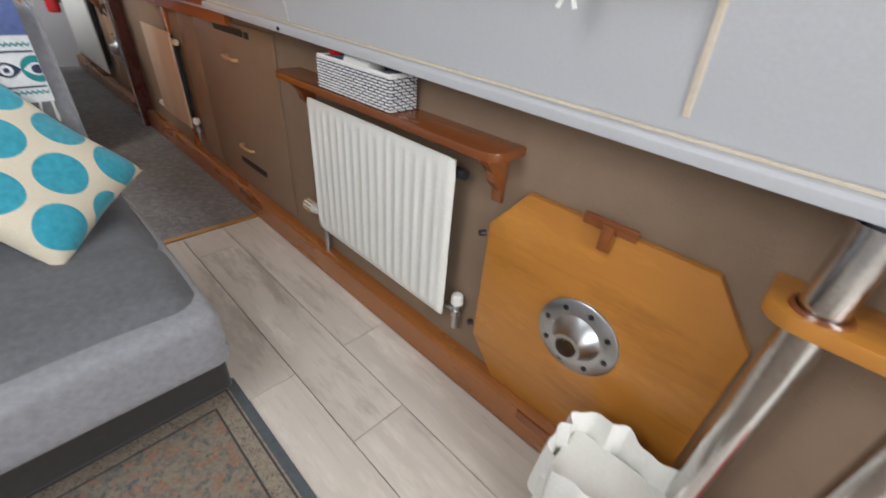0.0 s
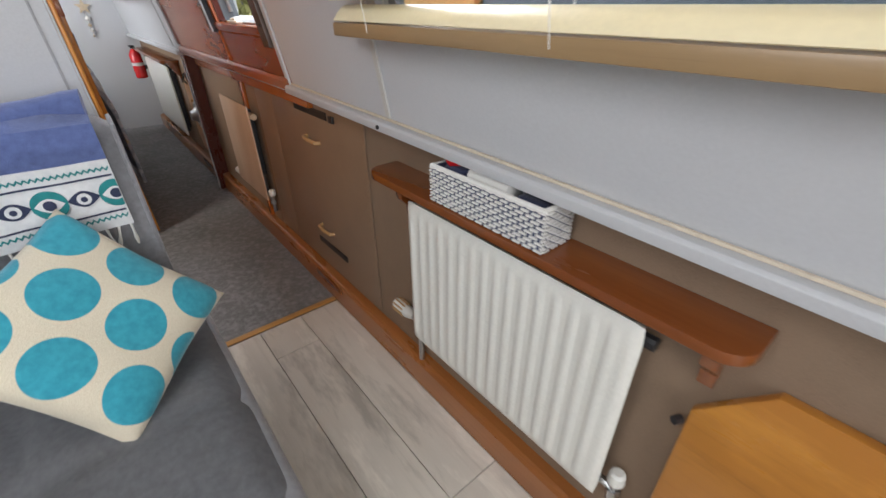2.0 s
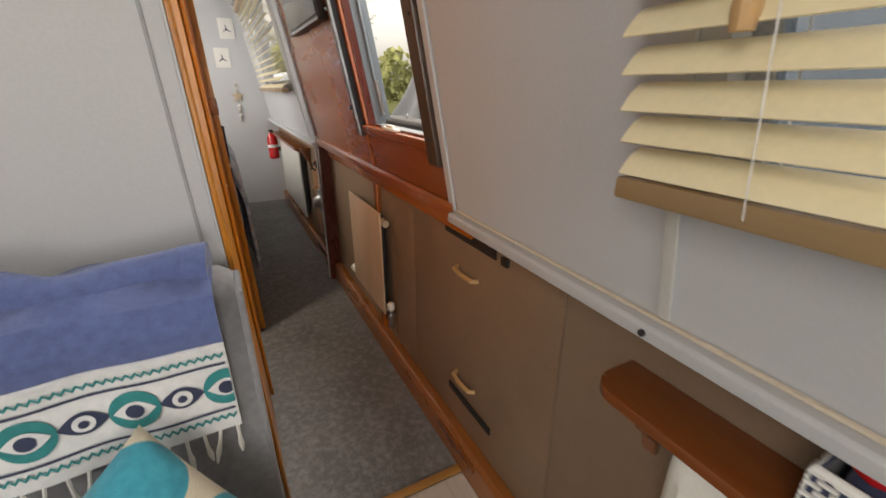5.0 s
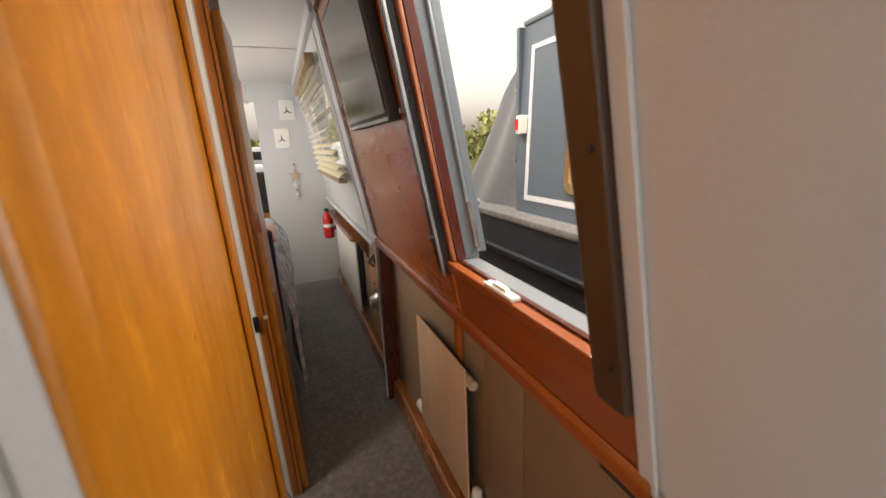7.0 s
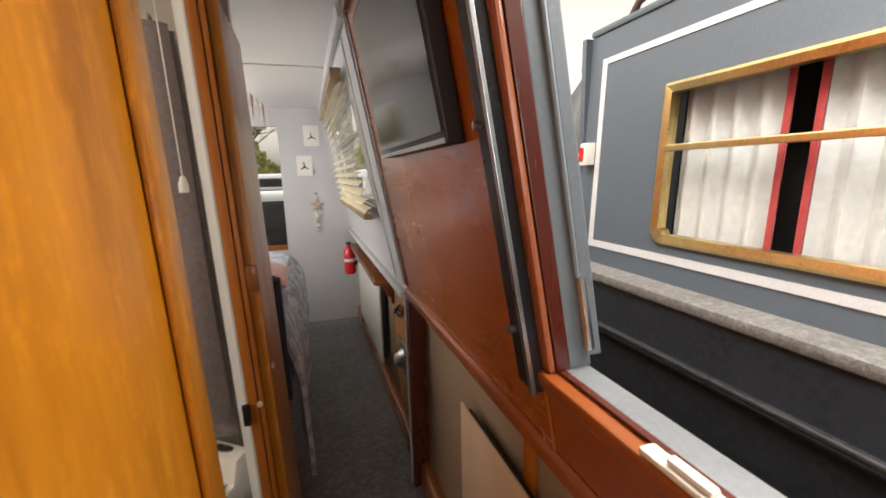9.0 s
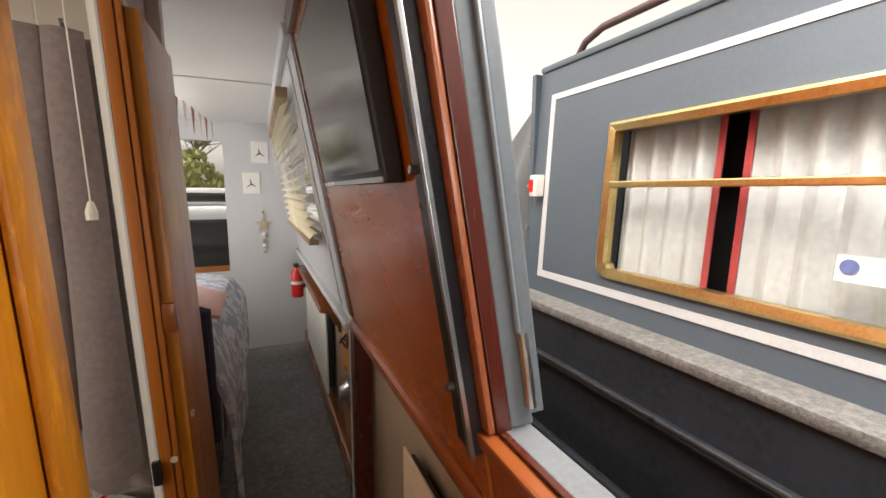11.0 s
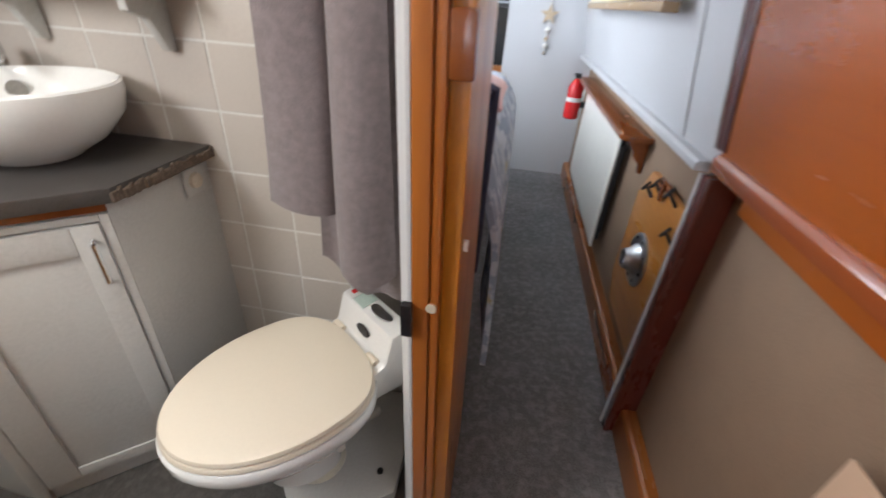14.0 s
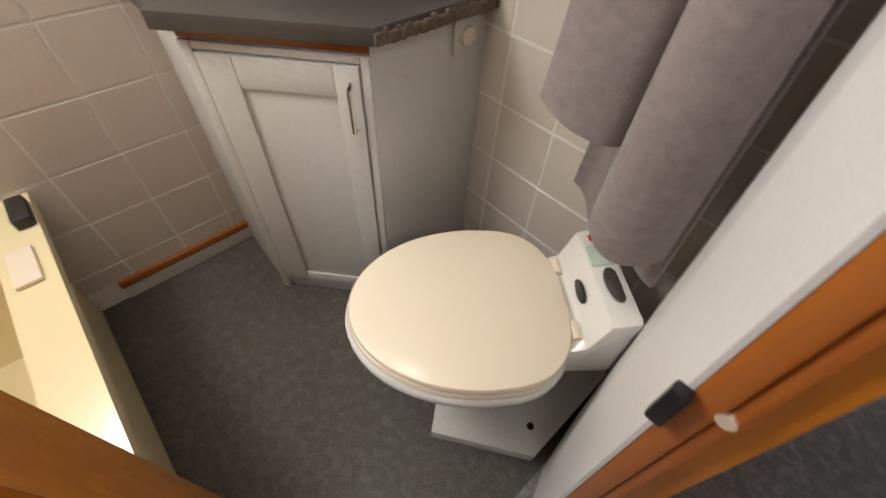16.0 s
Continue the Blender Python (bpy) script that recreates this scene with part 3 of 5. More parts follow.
r1 = radiator(0.745, 1.438, 0.272, 0.777, "cream-white ribbed panel radiator under a wooden shelf")
valve(r1, 0.712, 0.315, M_PLASTIC, 1)
part("thermostat_knob", tube([(0.895, 1.50, 0.295), (0.895, 1.535, 0.295), (0.895, 1.60, 0.295), (0.895, 1.61, 0.295)], [0.012, 0.022, 0.024, 0.018], 14), M_PLASTIC, r1)
for k in range(10):
    a = 2 * math.pi * k / 10
    part("grip_rib", tube([(0.895 + 0.0235 * math.cos(a), 1.545, 0.295 + 0.0235 * math.sin(a)), (0.895 + 0.0245 * math.cos(a), 1.60, 0.295 + 0.0245 * math.sin(a))], 0.003, 5), M_TAP, r1)
part("valve_tail", tube([(0.895, 1.44, 0.295), (0.895, 1.50, 0.295)], 0.011, 10), M_METAL, r1)
part("valve_body", tube([(0.895, 1.46, 0.12), (0.895, 1.46, 0.295)], 0.010, 10), M_METAL, r1)


def rounded_shelf(y0, y1, x0, z0, z1, r=0.05):
    pts = [(WX - 0.001, y0), (WX - 0.001, y1)]
    pts += [(x0 + r - r * math.sin(a), y1 - r + r * math.cos(a)) for a in (k * math.pi / 12 for k in range(7))]
    pts += [(x0 + r - r * math.cos(a), y0 + r - r * math.sin(a)) for a in (k * math.pi / 12 for k in range(7))]
    return prism(pts, 2, z0, z1, 0.004)


def shelf_bracket(y, ztop, depth=0.08, drop=0.135):
    pts = [(WX - 0.001, ztop), (WX - depth, ztop), (WX - depth, ztop - 0.02), (WX - depth * 0.7, ztop - 0.045), (WX - depth * 0.62, ztop - 0.07), (WX - depth * 0.25, ztop - 0.10), (WX - depth * 0.18, ztop - drop), (WX - 0.001, ztop - drop)]
    return prism(pts, 1, y - 0.014, y + 0.014, 0.003)


def wall_shelf(y0, y1, x0, z, label):
    s = thing("wall_shelf", (WX, (y0 + y1) / 2, z), label, "shelf")
    part("board", rounded_shelf(y0, y1, x0, z, z + 0.022), M_SHELF, s)
    for yy in (y0 + 0.055, y1 - 0.075):
        part("bracket", shelf_bracket(yy, z - 0.0005), M_SHELF, s)
    return s


wall_shelf(0.585, 1.59, 0.808, 0.825, "varnished chestnut-brown shelf with shaped brackets above the radiator")

# ---- woven basket with things ----
bk = thing("storage_basket", (0.865, 1.10, 0.8475), "black and white woven rectangular basket half full on the shelf", "basket")
BX0, BX1, BY0, BY1, BZ0, BZ1 = 0.815, 0.908, 0.945, 1.285, 0.849, 0.938
wb = box(BX0 + 0.004, BX0 + 0.010, BY0 + 0.004, BY1 - 0.004, BZ0, BZ1)
add_box(wb, BX1 - 0.010, BX1 - 0.004, BY0 + 0.004, BY1 - 0.004, BZ0, BZ1)
add_box(wb, BX0 + 0.0105, BX1 - 0.0105, BY0 + 0.004, BY0 + 0.010, BZ0, BZ1)
add_box(wb, BX0 + 0.0105, BX1 - 0.0105, BY1 - 0.010, BY1 - 0.004, BZ0, BZ1)
add_box(wb, BX0 + 0.0105, BX1 - 0.0105, BY0 + 0.0105, BY1 - 0.0105, BZ0, BZ0 + 0.005)
part("lining", wb, M_INK, bk, "dark inner wall")
for side in range(4):
    ws = bmesh.new()
    long = side < 2
    a0, a1 = (BY0, BY1) if long else (BX0 + 0.006, BX1 - 0.006)
    for r in range(11):
        z = BZ0 + 0.002 + r * 0.0081
        p = a0 - (r % 2) * 0.0135
        while p < a1:
            pa, q = max(p, a0), min(p + 0.0185, a1)
            tl = random.uniform(0.0, 0.0018)
            if q - pa > 0.002:
                if long:
                    xx = BX0 + 0.0005 if side == 0 else BX1 - 0.004
                    add_box(ws, xx - tl, xx + 0.005, pa, q, z, z + 0.0040)
                else:
                    yy = BY0 - 0.001 if side == 2 else BY1 - 0.004
                    add_box(ws, pa, q, yy - tl, yy + 0.005, z, z + 0.0040)
            p += 0.027
    part("weave", ws, M_STRING, bk, "white paper-cord weave", smooth=False, kind="stuff")
part("rim", tube([(BX0 + 0.004, BY0 + 0.004, BZ1), (BX0 + 0.004, BY1 - 0.004, BZ1), (BX1 - 0.004, BY1 - 0.004, BZ1), (BX1 - 0.004, BY0 + 0.004, BZ1), (BX0 + 0.004, BY0 + 0.006, BZ1)], 0.0058, 8), M_STRING, bk)
solid("paper_roll", tube([(0.862, 1.055, 0.930), (0.862, 1.06, 0.930), (0.862, 1.175, 0.934), (0.862, 1.18, 0.934)], [0.020, 0.029, 0.029, 0.02], 16), M_CARD, "rolled white cloth lying in the basket", "cloth")
solid("cloth_bundle", box(0.832, 0.892, 1.185, 1.262, 0.856, 0.945, 0.02, 3), M_NAVY, "folded navy blue cloth in the basket", "cloth")
solid("packet", box(0.832, 0.892, 0.962, 1.045, 0.856, 0.937, 0.02, 3), M_NAVY, "crumpled navy blue packet in the basket", "cloth")
solid("red_ball", tube([(0.855, 1.225, 0.943), (0.855, 1.228, 0.950), (0.855, 1.24, 0.956), (0.855, 1.255, 0.950), (0.855, 1.26, 0.943)], [0.008, 0.018, 0.022, 0.016, 0.006], 12), M_RED, "small red pouch on top of the basket", "pouch")

# ---- octagonal table board fixed to the wall ----


def table_board(yc, zc, w, h, cut, cut2, label, flange_d):
    """A folded-away table top with its pedestal socket."""
    t = thing("folding_table", (0.905, yc, zc - h / 2), label, "table")
    y0, y1, z0, z1 = yc - w / 2, yc + w / 2, zc - h / 2, zc + h / 2
    pts = [(y0 + cut, z0), (y1 - cut, z0), (y1, z0 + cut2), (y1, z1 - cut2), (y1 - cut, z1), (y0 + cut, z1), (y0, z1 - cut2), (y0, z0 + cut2)]
    part("board", prism(pts, 0, 0.902, WX - 0.001, 0.003), M_HONEY_P, t)
    fy, fz = flange_d
    prof = [(0.9015, 0.104), (0.896, 0.104), (0.893, 0.100), (0.892, 0.062), (0.872, 0.044), (0.846, 0.036), (0.846, 0.026), (0.90, 0.024)]
    bm = bmesh.new()
    rings = [[bm.verts.new((x, fy + r * math.cos(2 * math.pi * k / 32), fz + r * math.sin(2 * math.pi * k / 32))) for k in range(32)] for x, r in prof]
    for a, b in zip(rings, rings[1:]):
        for k in range(32):
            bm.faces.new((a[k], a[(k + 1) % 32], b[(k + 1) % 32], b[k]))
    fl = part("pedestal_socket", bm, M_METAL, t, "brushed aluminium flange")
    for k in range(8):
        a = 2 * math.pi * (k + 0.3) / 8
        yy, zz = fy + 0.083 * math.cos(a), fz + 0.083 * math.sin(a)
        part("screw", tube([(0.8935, yy, zz), (0.8905, yy, zz)], 0.0075, 8), M_DARKMETAL, fl)
    part("latch_block", box(0.893, 0.9015, yc - 0.055, yc + 0.06, z1 - 0.004, z1 + 0.022, 0.003), M_SHELF, t, "brown wooden latch block")
    part("turn_latch", box(0.884, 0.8925, yc - 0.012, yc + 0.014, z1 - 0.045, z1 + 0.015, 0.003), M_SHELF, t, "brown wooden turn latch")
    return t


t1 = table_board(0.34, 0.432, 0.60, 0.635, 0.095, 0.12, "honey varnished octagonal table top stowed against the wall", (0.335, 0.452))
for zz in (0.28, 0.60):
    part("stud", tube([(0.90, 0.648, zz), (0.885, 0.655, zz)], 0.009, 8), M_DARKMETAL, t1)
t2 = table_board(4.39, 0.50, 0.52, 0.60, 0.085, 0.11, "honey varnished octagonal table top stowed in the bedroom", (4.42, 0.50))
for yy, zz in ((4.30, 0.82), (4.44, 0.80), (4.22, 0.72), (4.52, 0.76)):
    h = part("spring_clip", tube([(0.90, yy - 0.03, zz - 0.035), (0.878, yy, zz), (0.895, yy + 0.02, zz + 0.005), (0.878, yy + 0.03, zz - 0.03)], 0.006, 6), M_BLACK, t2, "black spring clip")

# ---- steel table legs in a wooden rack ----
rk = thing("leg_rack", (0.87, -0.1, 0.765), "honey varnished wooden rack holding steel tubes", "rack")
part("board", rounded_shelf(-0.35, 0.070, 0.797, 0.765, 0.792, 0.05), M_HONEY_P, rk)
for yy in (0.005, -0.165):
    part("hole_ring", tube([(0.845 + 0.036 * math.cos(a), yy + 0.036 * math.sin(a), 0.7925) for a in (k * math.pi / 10 for k in range(21))], 0.005, 6), M_SHELF, rk)
for yy, g in ((0.005, 0.935), (-0.165, 0.93)):
    lg = thing("steel_pole", (0.845, yy, 0.0), "polished steel tube standing upright in its rack", "pole", group="steel poles")
    part("tube", tube([(0.845, yy, 0.125), (0.845, yy, 0.30), (0.845, yy, g - 0.03), (0.845, yy, g)], [0.031, 0.031, 0.031, 0.033], 24), M_CHROME, lg)
    part("end_plug", tube([(0.845, yy, g), (0.845, yy, g + 0.003)], 0.026, 16), M_BLACK, lg)
    part("foot", tube([(0.845, yy, 0.0), (0.845, yy, 0.02), (0.845, yy, 0.1249)], [0.028, 0.028, 0.028], 20), M_CHROME, lg)

# ---- waste bin ----
bn = thing("waste_bin", (0.74, 0.13, 0.0), "small white bin with a crumpled white liner", "bin")
bm_bin = bmesh.new()
add_prism(bm_bin, [(0.66, 0.02), (0.83, 0.02), (0.83, 0.24), (0.66, 0.24)], 2, 0.0, 0.27, 0.012)
part("body", bm_bin, M_PLASTIC, bn)


def liner(u, v):
    a = 2 * math.pi * u
    k = 0.5 + 0.5 * v
    sx, sy = 0.098, 0.122
    c, s = math.cos(a), math.sin(a)
    q = (abs(c) ** 4 + abs(s) ** 4) ** -0.25
    w = 0.008 * math.sin(7 * a + 3 * v) + 0.006 * math.sin(13 * a)
    if v < 0.5:
        z, f = 0.17 + 0.34 * v + 0.012 * math.sin(5 * a), 1.02
    else:
        z, f = 0.34 - 0.5 * (v - 0.5) + 0.012 * math.sin(5 * a) * (1.5 - v), 1.0 - 0.5 * (v - 0.5)
    return (0.745 + (sx * f + w) * c * q, 0.13 + (sy * f + w) * s * q, z)


part("liner", sheet(liner, 64, 12), M_BAG, bn, "crumpled white plastic liner")
solid("red_canister", tube([(0.82, -0.19, 0.0), (0.82, -0.19, 0.015), (0.82, -0.19, 0.36), (0.82, -0.19, 0.40)], [0.05, 0.056, 0.056, 0.02], 20), M_RED, "red cylinder standing behind the steel legs", "canister")

# ---- wall locker with vents ----
lk = thing("wall_locker", (0.92, 2.1, 0.14), "flush brown wall locker with two tan handles and black vents", "locker")
part("door", box(0.916, WX - 0.0008, 1.77, 2.62, 0.14, 0.93, 0.003), M_LOCKER, lk)
part("side_panel", box(0.9185, WX - 0.0008, 2.625, 2.86, 0.14, 0.955, 0.002), M_LOCKER, lk)
for zz in (0.785, 0.365):
    part("handle", tube([(0.915, 2.255, zz), (0.895, 2.245, zz), (0.890, 2.20, zz - 0.002), (0.895, 2.14, zz - 0.004), (0.915, 2.13, zz - 0.005)], 0.008, 8), M_TAP, lk, "tan curved handle")
for y0, y1, zz in ((2.04, 2.34, 0.885), (2.03, 2.31, 0.255)):
    part("vent", box(0.9105, 0.9157, y0, y1, zz, zz + 0.03, 0.003), M_BLACK, lk, "black plastic vent strip")
part("catch", box(0.905, 0.9157, 1.98, 2.01, 0.885, 0.91, 0.003), M_BLACK, lk)

# ---- corridor side: rail, battens, radiator, hatch ----
rail = solid("dado_rail", prism([(0.836, 0.986), (0.834, 1.016), (0.842, 1.028), (0.858, 1.028), (0.858, 0.986)], 1, 2.165, STUB - 0.002, 0.003), M_REDWOOD_Y, "orange-red hardwood rail along the corridor", "rail", "structure")
solid("trim_batten", box(0.905, WX - 0.001, 3.03, 3.07, 0.125, 0.965, 0.003), M_MAHOG, "mahogany batten on the corridor wall", "trim", "structure")
solid("trim_lining_board", box(0.895, WX - 0.001, 2.15, 3.95, 0.915, 0.966, 0.003), M_MAHOG, "mahogany strip under the gunwale in the corridor", "trim", "structure")
solid("trim_under_hatch", lean(box(-0.006, -0.0006, 2.175, 2.86, 1.032, 1.155)), M_REDWOOD_Y, "orange-red hardwood panel below the side hatch", "panel", "structure", smooth=False)
solid("trim_hatch_divider", lean(box(-0.014, -0.0066, 2.835, 2.87, 1.032, 1.16, 0.002)), M_MAHOG, "mahogany divider beside the side hatch", "trim", "structure", smooth=False)
r2 = thing("radiator", (0.88, 3.16, 0.27), "radiator behind a pale pinkish wooden cover board", "radiator")
part("cover_board", box(0.868, 0.876, 2.903, 3.413, 0.275, 0.803, 0.003), M_PALEWOOD, r2, "pale pinkish wood board")
part("back_channel", box(0.878, 0.897, 2.93, 3.39, 0.29, 0.785, 0.003), M_BLACK, r2)
part("wall_bracket", box(0.8975, WX - 0.001, 3.0, 3.03, 0.4, 0.7), M_BLACK, r2)
part("bleed_cap", tube([(0.888, 2.93, 0.755), (0.888, 2.875, 0.755)], 0.017, 10), M_DRIFT, r2)
valve(r2, 2.885, 0.31, M_PLASTIC, 1)
part("thermostat_knob", tube([(0.888, 3.42, 0.30), (0.888, 3.44, 0.30), (0.888, 3.50, 0.30), (0.888, 3.51, 0.30)], [0.010, 0.021, 0.023, 0.016], 14), M_PLASTIC, r2)

stub = solid("wall_stub_bulkhead", prism([(0.862, 0.0), (WX - 0.0005, 0.0), (WX - 0.0005, 0.966), (0.862, 0.966)], 1, STUB, STUB + 0.025), M_MAHOG_DK, "dark mahogany bulkhead stub against the cabin side", "wall", "structure")
part("face_edge", prism([(0.842, 0.0), (0.8615, 0.0), (0.8615, 0.966), (0.842, 0.966)], 1, STUB - 0.008, STUB + 0.03, 0.003), M_MAHOG_DK, stub)
up = lean(box(-0.006, 0.06, STUB - 0.02, STUB + 0.025, 1.034, CEIL - 0.002, 0.003))
part("upper_post", up, M_MAHOG_DK, stub, smooth=False)
part("white_edge", prism([(0.838, 0.0), (0.925, 0.0), (0.925, 0.966), (0.838, 0.966)], 1, STUB + 0.0305, STUB + 0.042), M_WHITE, stub)
part("white_edge", lean(box(-0.010, 0.06, STUB + 0.0255, STUB + 0.04, 1.034, CEIL - 0.002)), M_WHITE, stub, smooth=False)
solid("trim_top_beam", lean(box(-0.02, -0.001, 2.9, STUB - 0.021, CEIL - 0.06, CEIL - 0.002, 0.003)), M_MAHOG_DK, "dark mahogany strip above the corridor panel", "trim", "structure", smooth=False)

tv = thing("television", (0.74, 3.45, 1.6), "flat black television hung on the mahogany panel", "television")
part("housing", lean(box(-0.042, -0.002, 3.02, 3.70, 1.585, 2.02, 0.006)), M_BLACK, tv, smooth=False)
part("screen", lean(box(-0.044, -0.0425, 3.035, 3.685, 1.607, 2.005)), M_TV, tv, "dark reflective screen", smooth=False)
part("bezel_strip", lean(box(-0.0455, -0.0425, 3.02, 3.70, 1.585, 1.595)), M_METAL, tv, smooth=False)

ht = thing("side_hatch", (0.82, 2.53, 1.15), "open side hatch with hardwood lining and grey steel frame", "hatch", kind="structure")
part("sill", lean(box(-0.022, 0.006, 2.2505, 2.845, 1.164, 1.196, 0.006)), M_REDWOOD_Y, ht, smooth=False)
part("lining_post", lean(box(-0.010, 0.003, 2.814, 2.850, 1.1965, CEIL - 0.002, 0.006)), M_REDWOOD, ht, smooth=False)
part("inner_edge", lean(box(0.0035, 0.030, 2.812, 2.838, 1.1965, CEIL - 0.002, 0.002)), M_MAHOG_DK, ht, "dark red painted edge", smooth=False)
part("steel_sill", lean(box(0.0185, 0.068, 2.235, 2.835, 1.182, 1.200, 0.004)), plain("galvanised_sill", (0.27, 0.29, 0.31), 0.35, 0.4), ht, "pale grey steel sill", smooth=False)
part("sill_edge", lean(box(0.0065, 0.018, 2.24, 2.808, 1.1965, 1.202, 0.001)), M_MAHOG_DK, ht, smooth=False)
part("steel_frame", lean(box(0.0305, 0.072, 2.814, 2.838, 1.2005, CEIL, 0.003)), M_STEELGREY, ht, "grey painted steel frame", smooth=False)
part("near_frame", lean(box(0.0, 0.075, 2.2505, 2.262, 1.19, CEIL, 0.003)), M_STEELGREY, ht, smooth=False)
part("channel", lean(box(-0.034, -0.0105, 2.834, 2.890, 1.155, CEIL - 0.002, 0.004)), M_DARKMETAL, ht, "black metal channel", smooth=False)
part("channel_lip", lean(box(-0.042, -0.0345, 2.825, 2.837, 1.157, CEIL - 0.004, 0.001)), M_METAL, ht, smooth=False)
for zz in (1.26, 1.60):
    part("screw", tube([(xw(zz) - 0.046, 2.872, zz), (xw(zz) - 0.034, 2.872, zz)], 0.007, 8), M_METAL, ht)
part("near_post", lean(box(-0.024, -0.001, 2.188, 2.250, 1.128, CEIL - 0.002, 0.006)), M_BROWNPOST, ht, "dark brown wooden post", smooth=False)
for zz in (1.20, 1.5):
    part("screw", tube([(xw(zz) - 0.028, 2.205, zz), (xw(zz) - 0.023, 2.205, zz)], 0.005, 8), M_BLACK, ht)
hd = part("hatch_door", lean(box(0.0725, 0.098, 2.818, 2.843, 1.215, 2.15, 0.003)), M_STEELGREY, ht, "grey steel hatch door folded outwards", smooth=False)
part("hinge", tube([(xw(1.235) + 0.068, 2.808, 1.235), (xw(1.36) + 0.068, 2.808, 1.36)], 0.009, 10), M_METAL, ht)
part("hinge", tube([(xw(1.95) + 0.068, 2.808, 1.95), (xw(2.05) + 0.068, 2.808, 2.05)], 0.009, 10), M_METAL, ht)
part("hinge_seam", tube([(xw(1.36) + 0.062, 2.811, 1.36), (xw(1.95) + 0.062, 2.811, 1.95)], 0.005, 8), M_STEELGREY, ht)
wh = thing("window_catch", (0.80, 2.55, 1.196), "white plastic window catch on the hatch sill", "catch")
part("plate", lean(box(-0.020, 0.004, 2.485, 2.61, 1.1965, 1.207, 0.004)), M_PLASTIC, wh, smooth=False)
part("lever", lean(box(-0.014, 0.0, 2.52, 2.575, 1.2075, 1.216, 0.003)), M_PLASTIC, wh, smooth=False)
solid("trim_saloon_edge", lean(box(-0.009, -0.0006, 2.157, 2.187, 1.0, CEIL - 0.002, 0.003)), M_WHITE, "worn white painted edge strip beside the dark post", "trim", "structure", smooth=False)

# ---- sofa ----
sofa = thing("sofa", (-0.25, 1.6, 0.0), "grey upholstered sofa against the white bulkhead", "sofa")
SX0, SX1 = -0.95, 0.325


def seat_top(u, v):
    y = 1.03 + 0.87 * v
    x = SX0 + (SX1 - SX0) * u
    du = min(1, min(u, 1 - u) * (SX1 - SX0) / 0.09)
    dv = min(1, v * 0.87 / 0.12)
    z = 0.44 - 0.07 * (1 - du) ** 2 - 0.10 * (1 - dv) ** 2
    z += 0.015 * math.sin(6.5 * x + 1.0) * math.sin(5 * y) - 0.012 * math.exp(-((x + 0.12) / 0.025) ** 2) - 0.012 * math.exp(-((y - 1.42) / 0.025) ** 2) - 0.016 * math.exp(-(((x + 0.12) / 0.05) ** 2 + ((y - 1.42) / 0.05) ** 2))
    return (x, y, z)


seat = sheet(seat_top, 60, 36)
bmesh.ops.solidify(seat, geom=seat.faces[:], thickness=-0.02)
part("seat_cushion", seat, M_SOFA, sofa, smooth=True)
part("seat_frame", box(SX0, SX1 + 0.004, 1.02, 1.91, 0.205, 0.40, 0.05, 5), M_SOFA, sofa)
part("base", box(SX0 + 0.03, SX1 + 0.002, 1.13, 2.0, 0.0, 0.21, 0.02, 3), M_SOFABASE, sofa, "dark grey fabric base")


def back_shell(u, v):
    a = math.pi * 2 * v
    c, s = math.cos(a), math.sin(a)
    px = (abs(c) ** 0.5) * (1 if c > 0 else -1)
    pz = (abs(s) ** 0.5) * (1 if s > 0 else -1)
    z = 0.68 + 0.33 * pz
    y = 1.995 + 0.085 * px - 0.05 * (0.68 - z)
    taper = min(1, min(u, 1 - u) / 0.02)
    z = 0.68 + (z - 0.68) * (0.93 + 0.07 * taper)
    return (SX0 + (SX1 - 0.05 - SX0) * u, y, z)


bk2 = sheet(back_shell, 40, 40)
bmesh.ops.holes_fill(bk2, edges=bk2.edges[:])
part("backrest", bk2, M_SOFA, sofa, smooth=True)
part("backrest_piping", tube([(SX1 - 0.05, 1.915, 0.46), (SX1 - 0.05, 1.907, 0.90), (SX1 - 0.05, 1.925, 0.995), (SX1 - 0.05, 1.98, 1.012)], 0.006, 8), M_SOFA, sofa)

# ---- throw over the sofa back ----
TX0, TX1 = -0.72, 0.236


def throw_point(x, s, lift=0.0):
    """s runs down from the top of the backrest over its front face, in drawing units."""
    w = 0.006 * math.sin(23 * x + 2 * s) + 0.004 * math.sin(41 * x)
    if s < 0:
        return (x, 1.945 - s, 1.025 + 0.02 * math.exp(s * 10) + w + lift * 0.5)
    return (x, 1.902 - 0.02 * s - lift + w * 0.6 - 0.02 * math.exp(-((s - 0.05) / 0.05) ** 2), 1.018 - s)


th = thing("throw_blanket", (-0.25, 1.92, 0.66), "blue and white fringed throw with eye pattern on the sofa", "blanket")
part("blue_field", sheet(lambda u, v: throw_point(TX0 + (TX1 - TX0) * u, -0.12 + 0.210 * v, 0.004), 80, 24, 0.006), M_DENIM, th, smooth=True)
part("folded_roll", tube([(TX0 + (TX1 - TX0) * k / 30, 1.965 + 0.008 * math.sin(k), 1.04 + 0.010 * math.sin(k * 0.7)) for k in range(31)], [0.034 + 0.004 * math.sin(k * 1.3) for k in range(31)], 12), M_DENIM, th)
part("white_band", sheet(lambda u, v: throw_point(TX0 + (TX1 - TX0) * u, 0.090 + 0.185 * v, 0.005), 80, 16, 0.005), M_BAND, th, smooth=True)


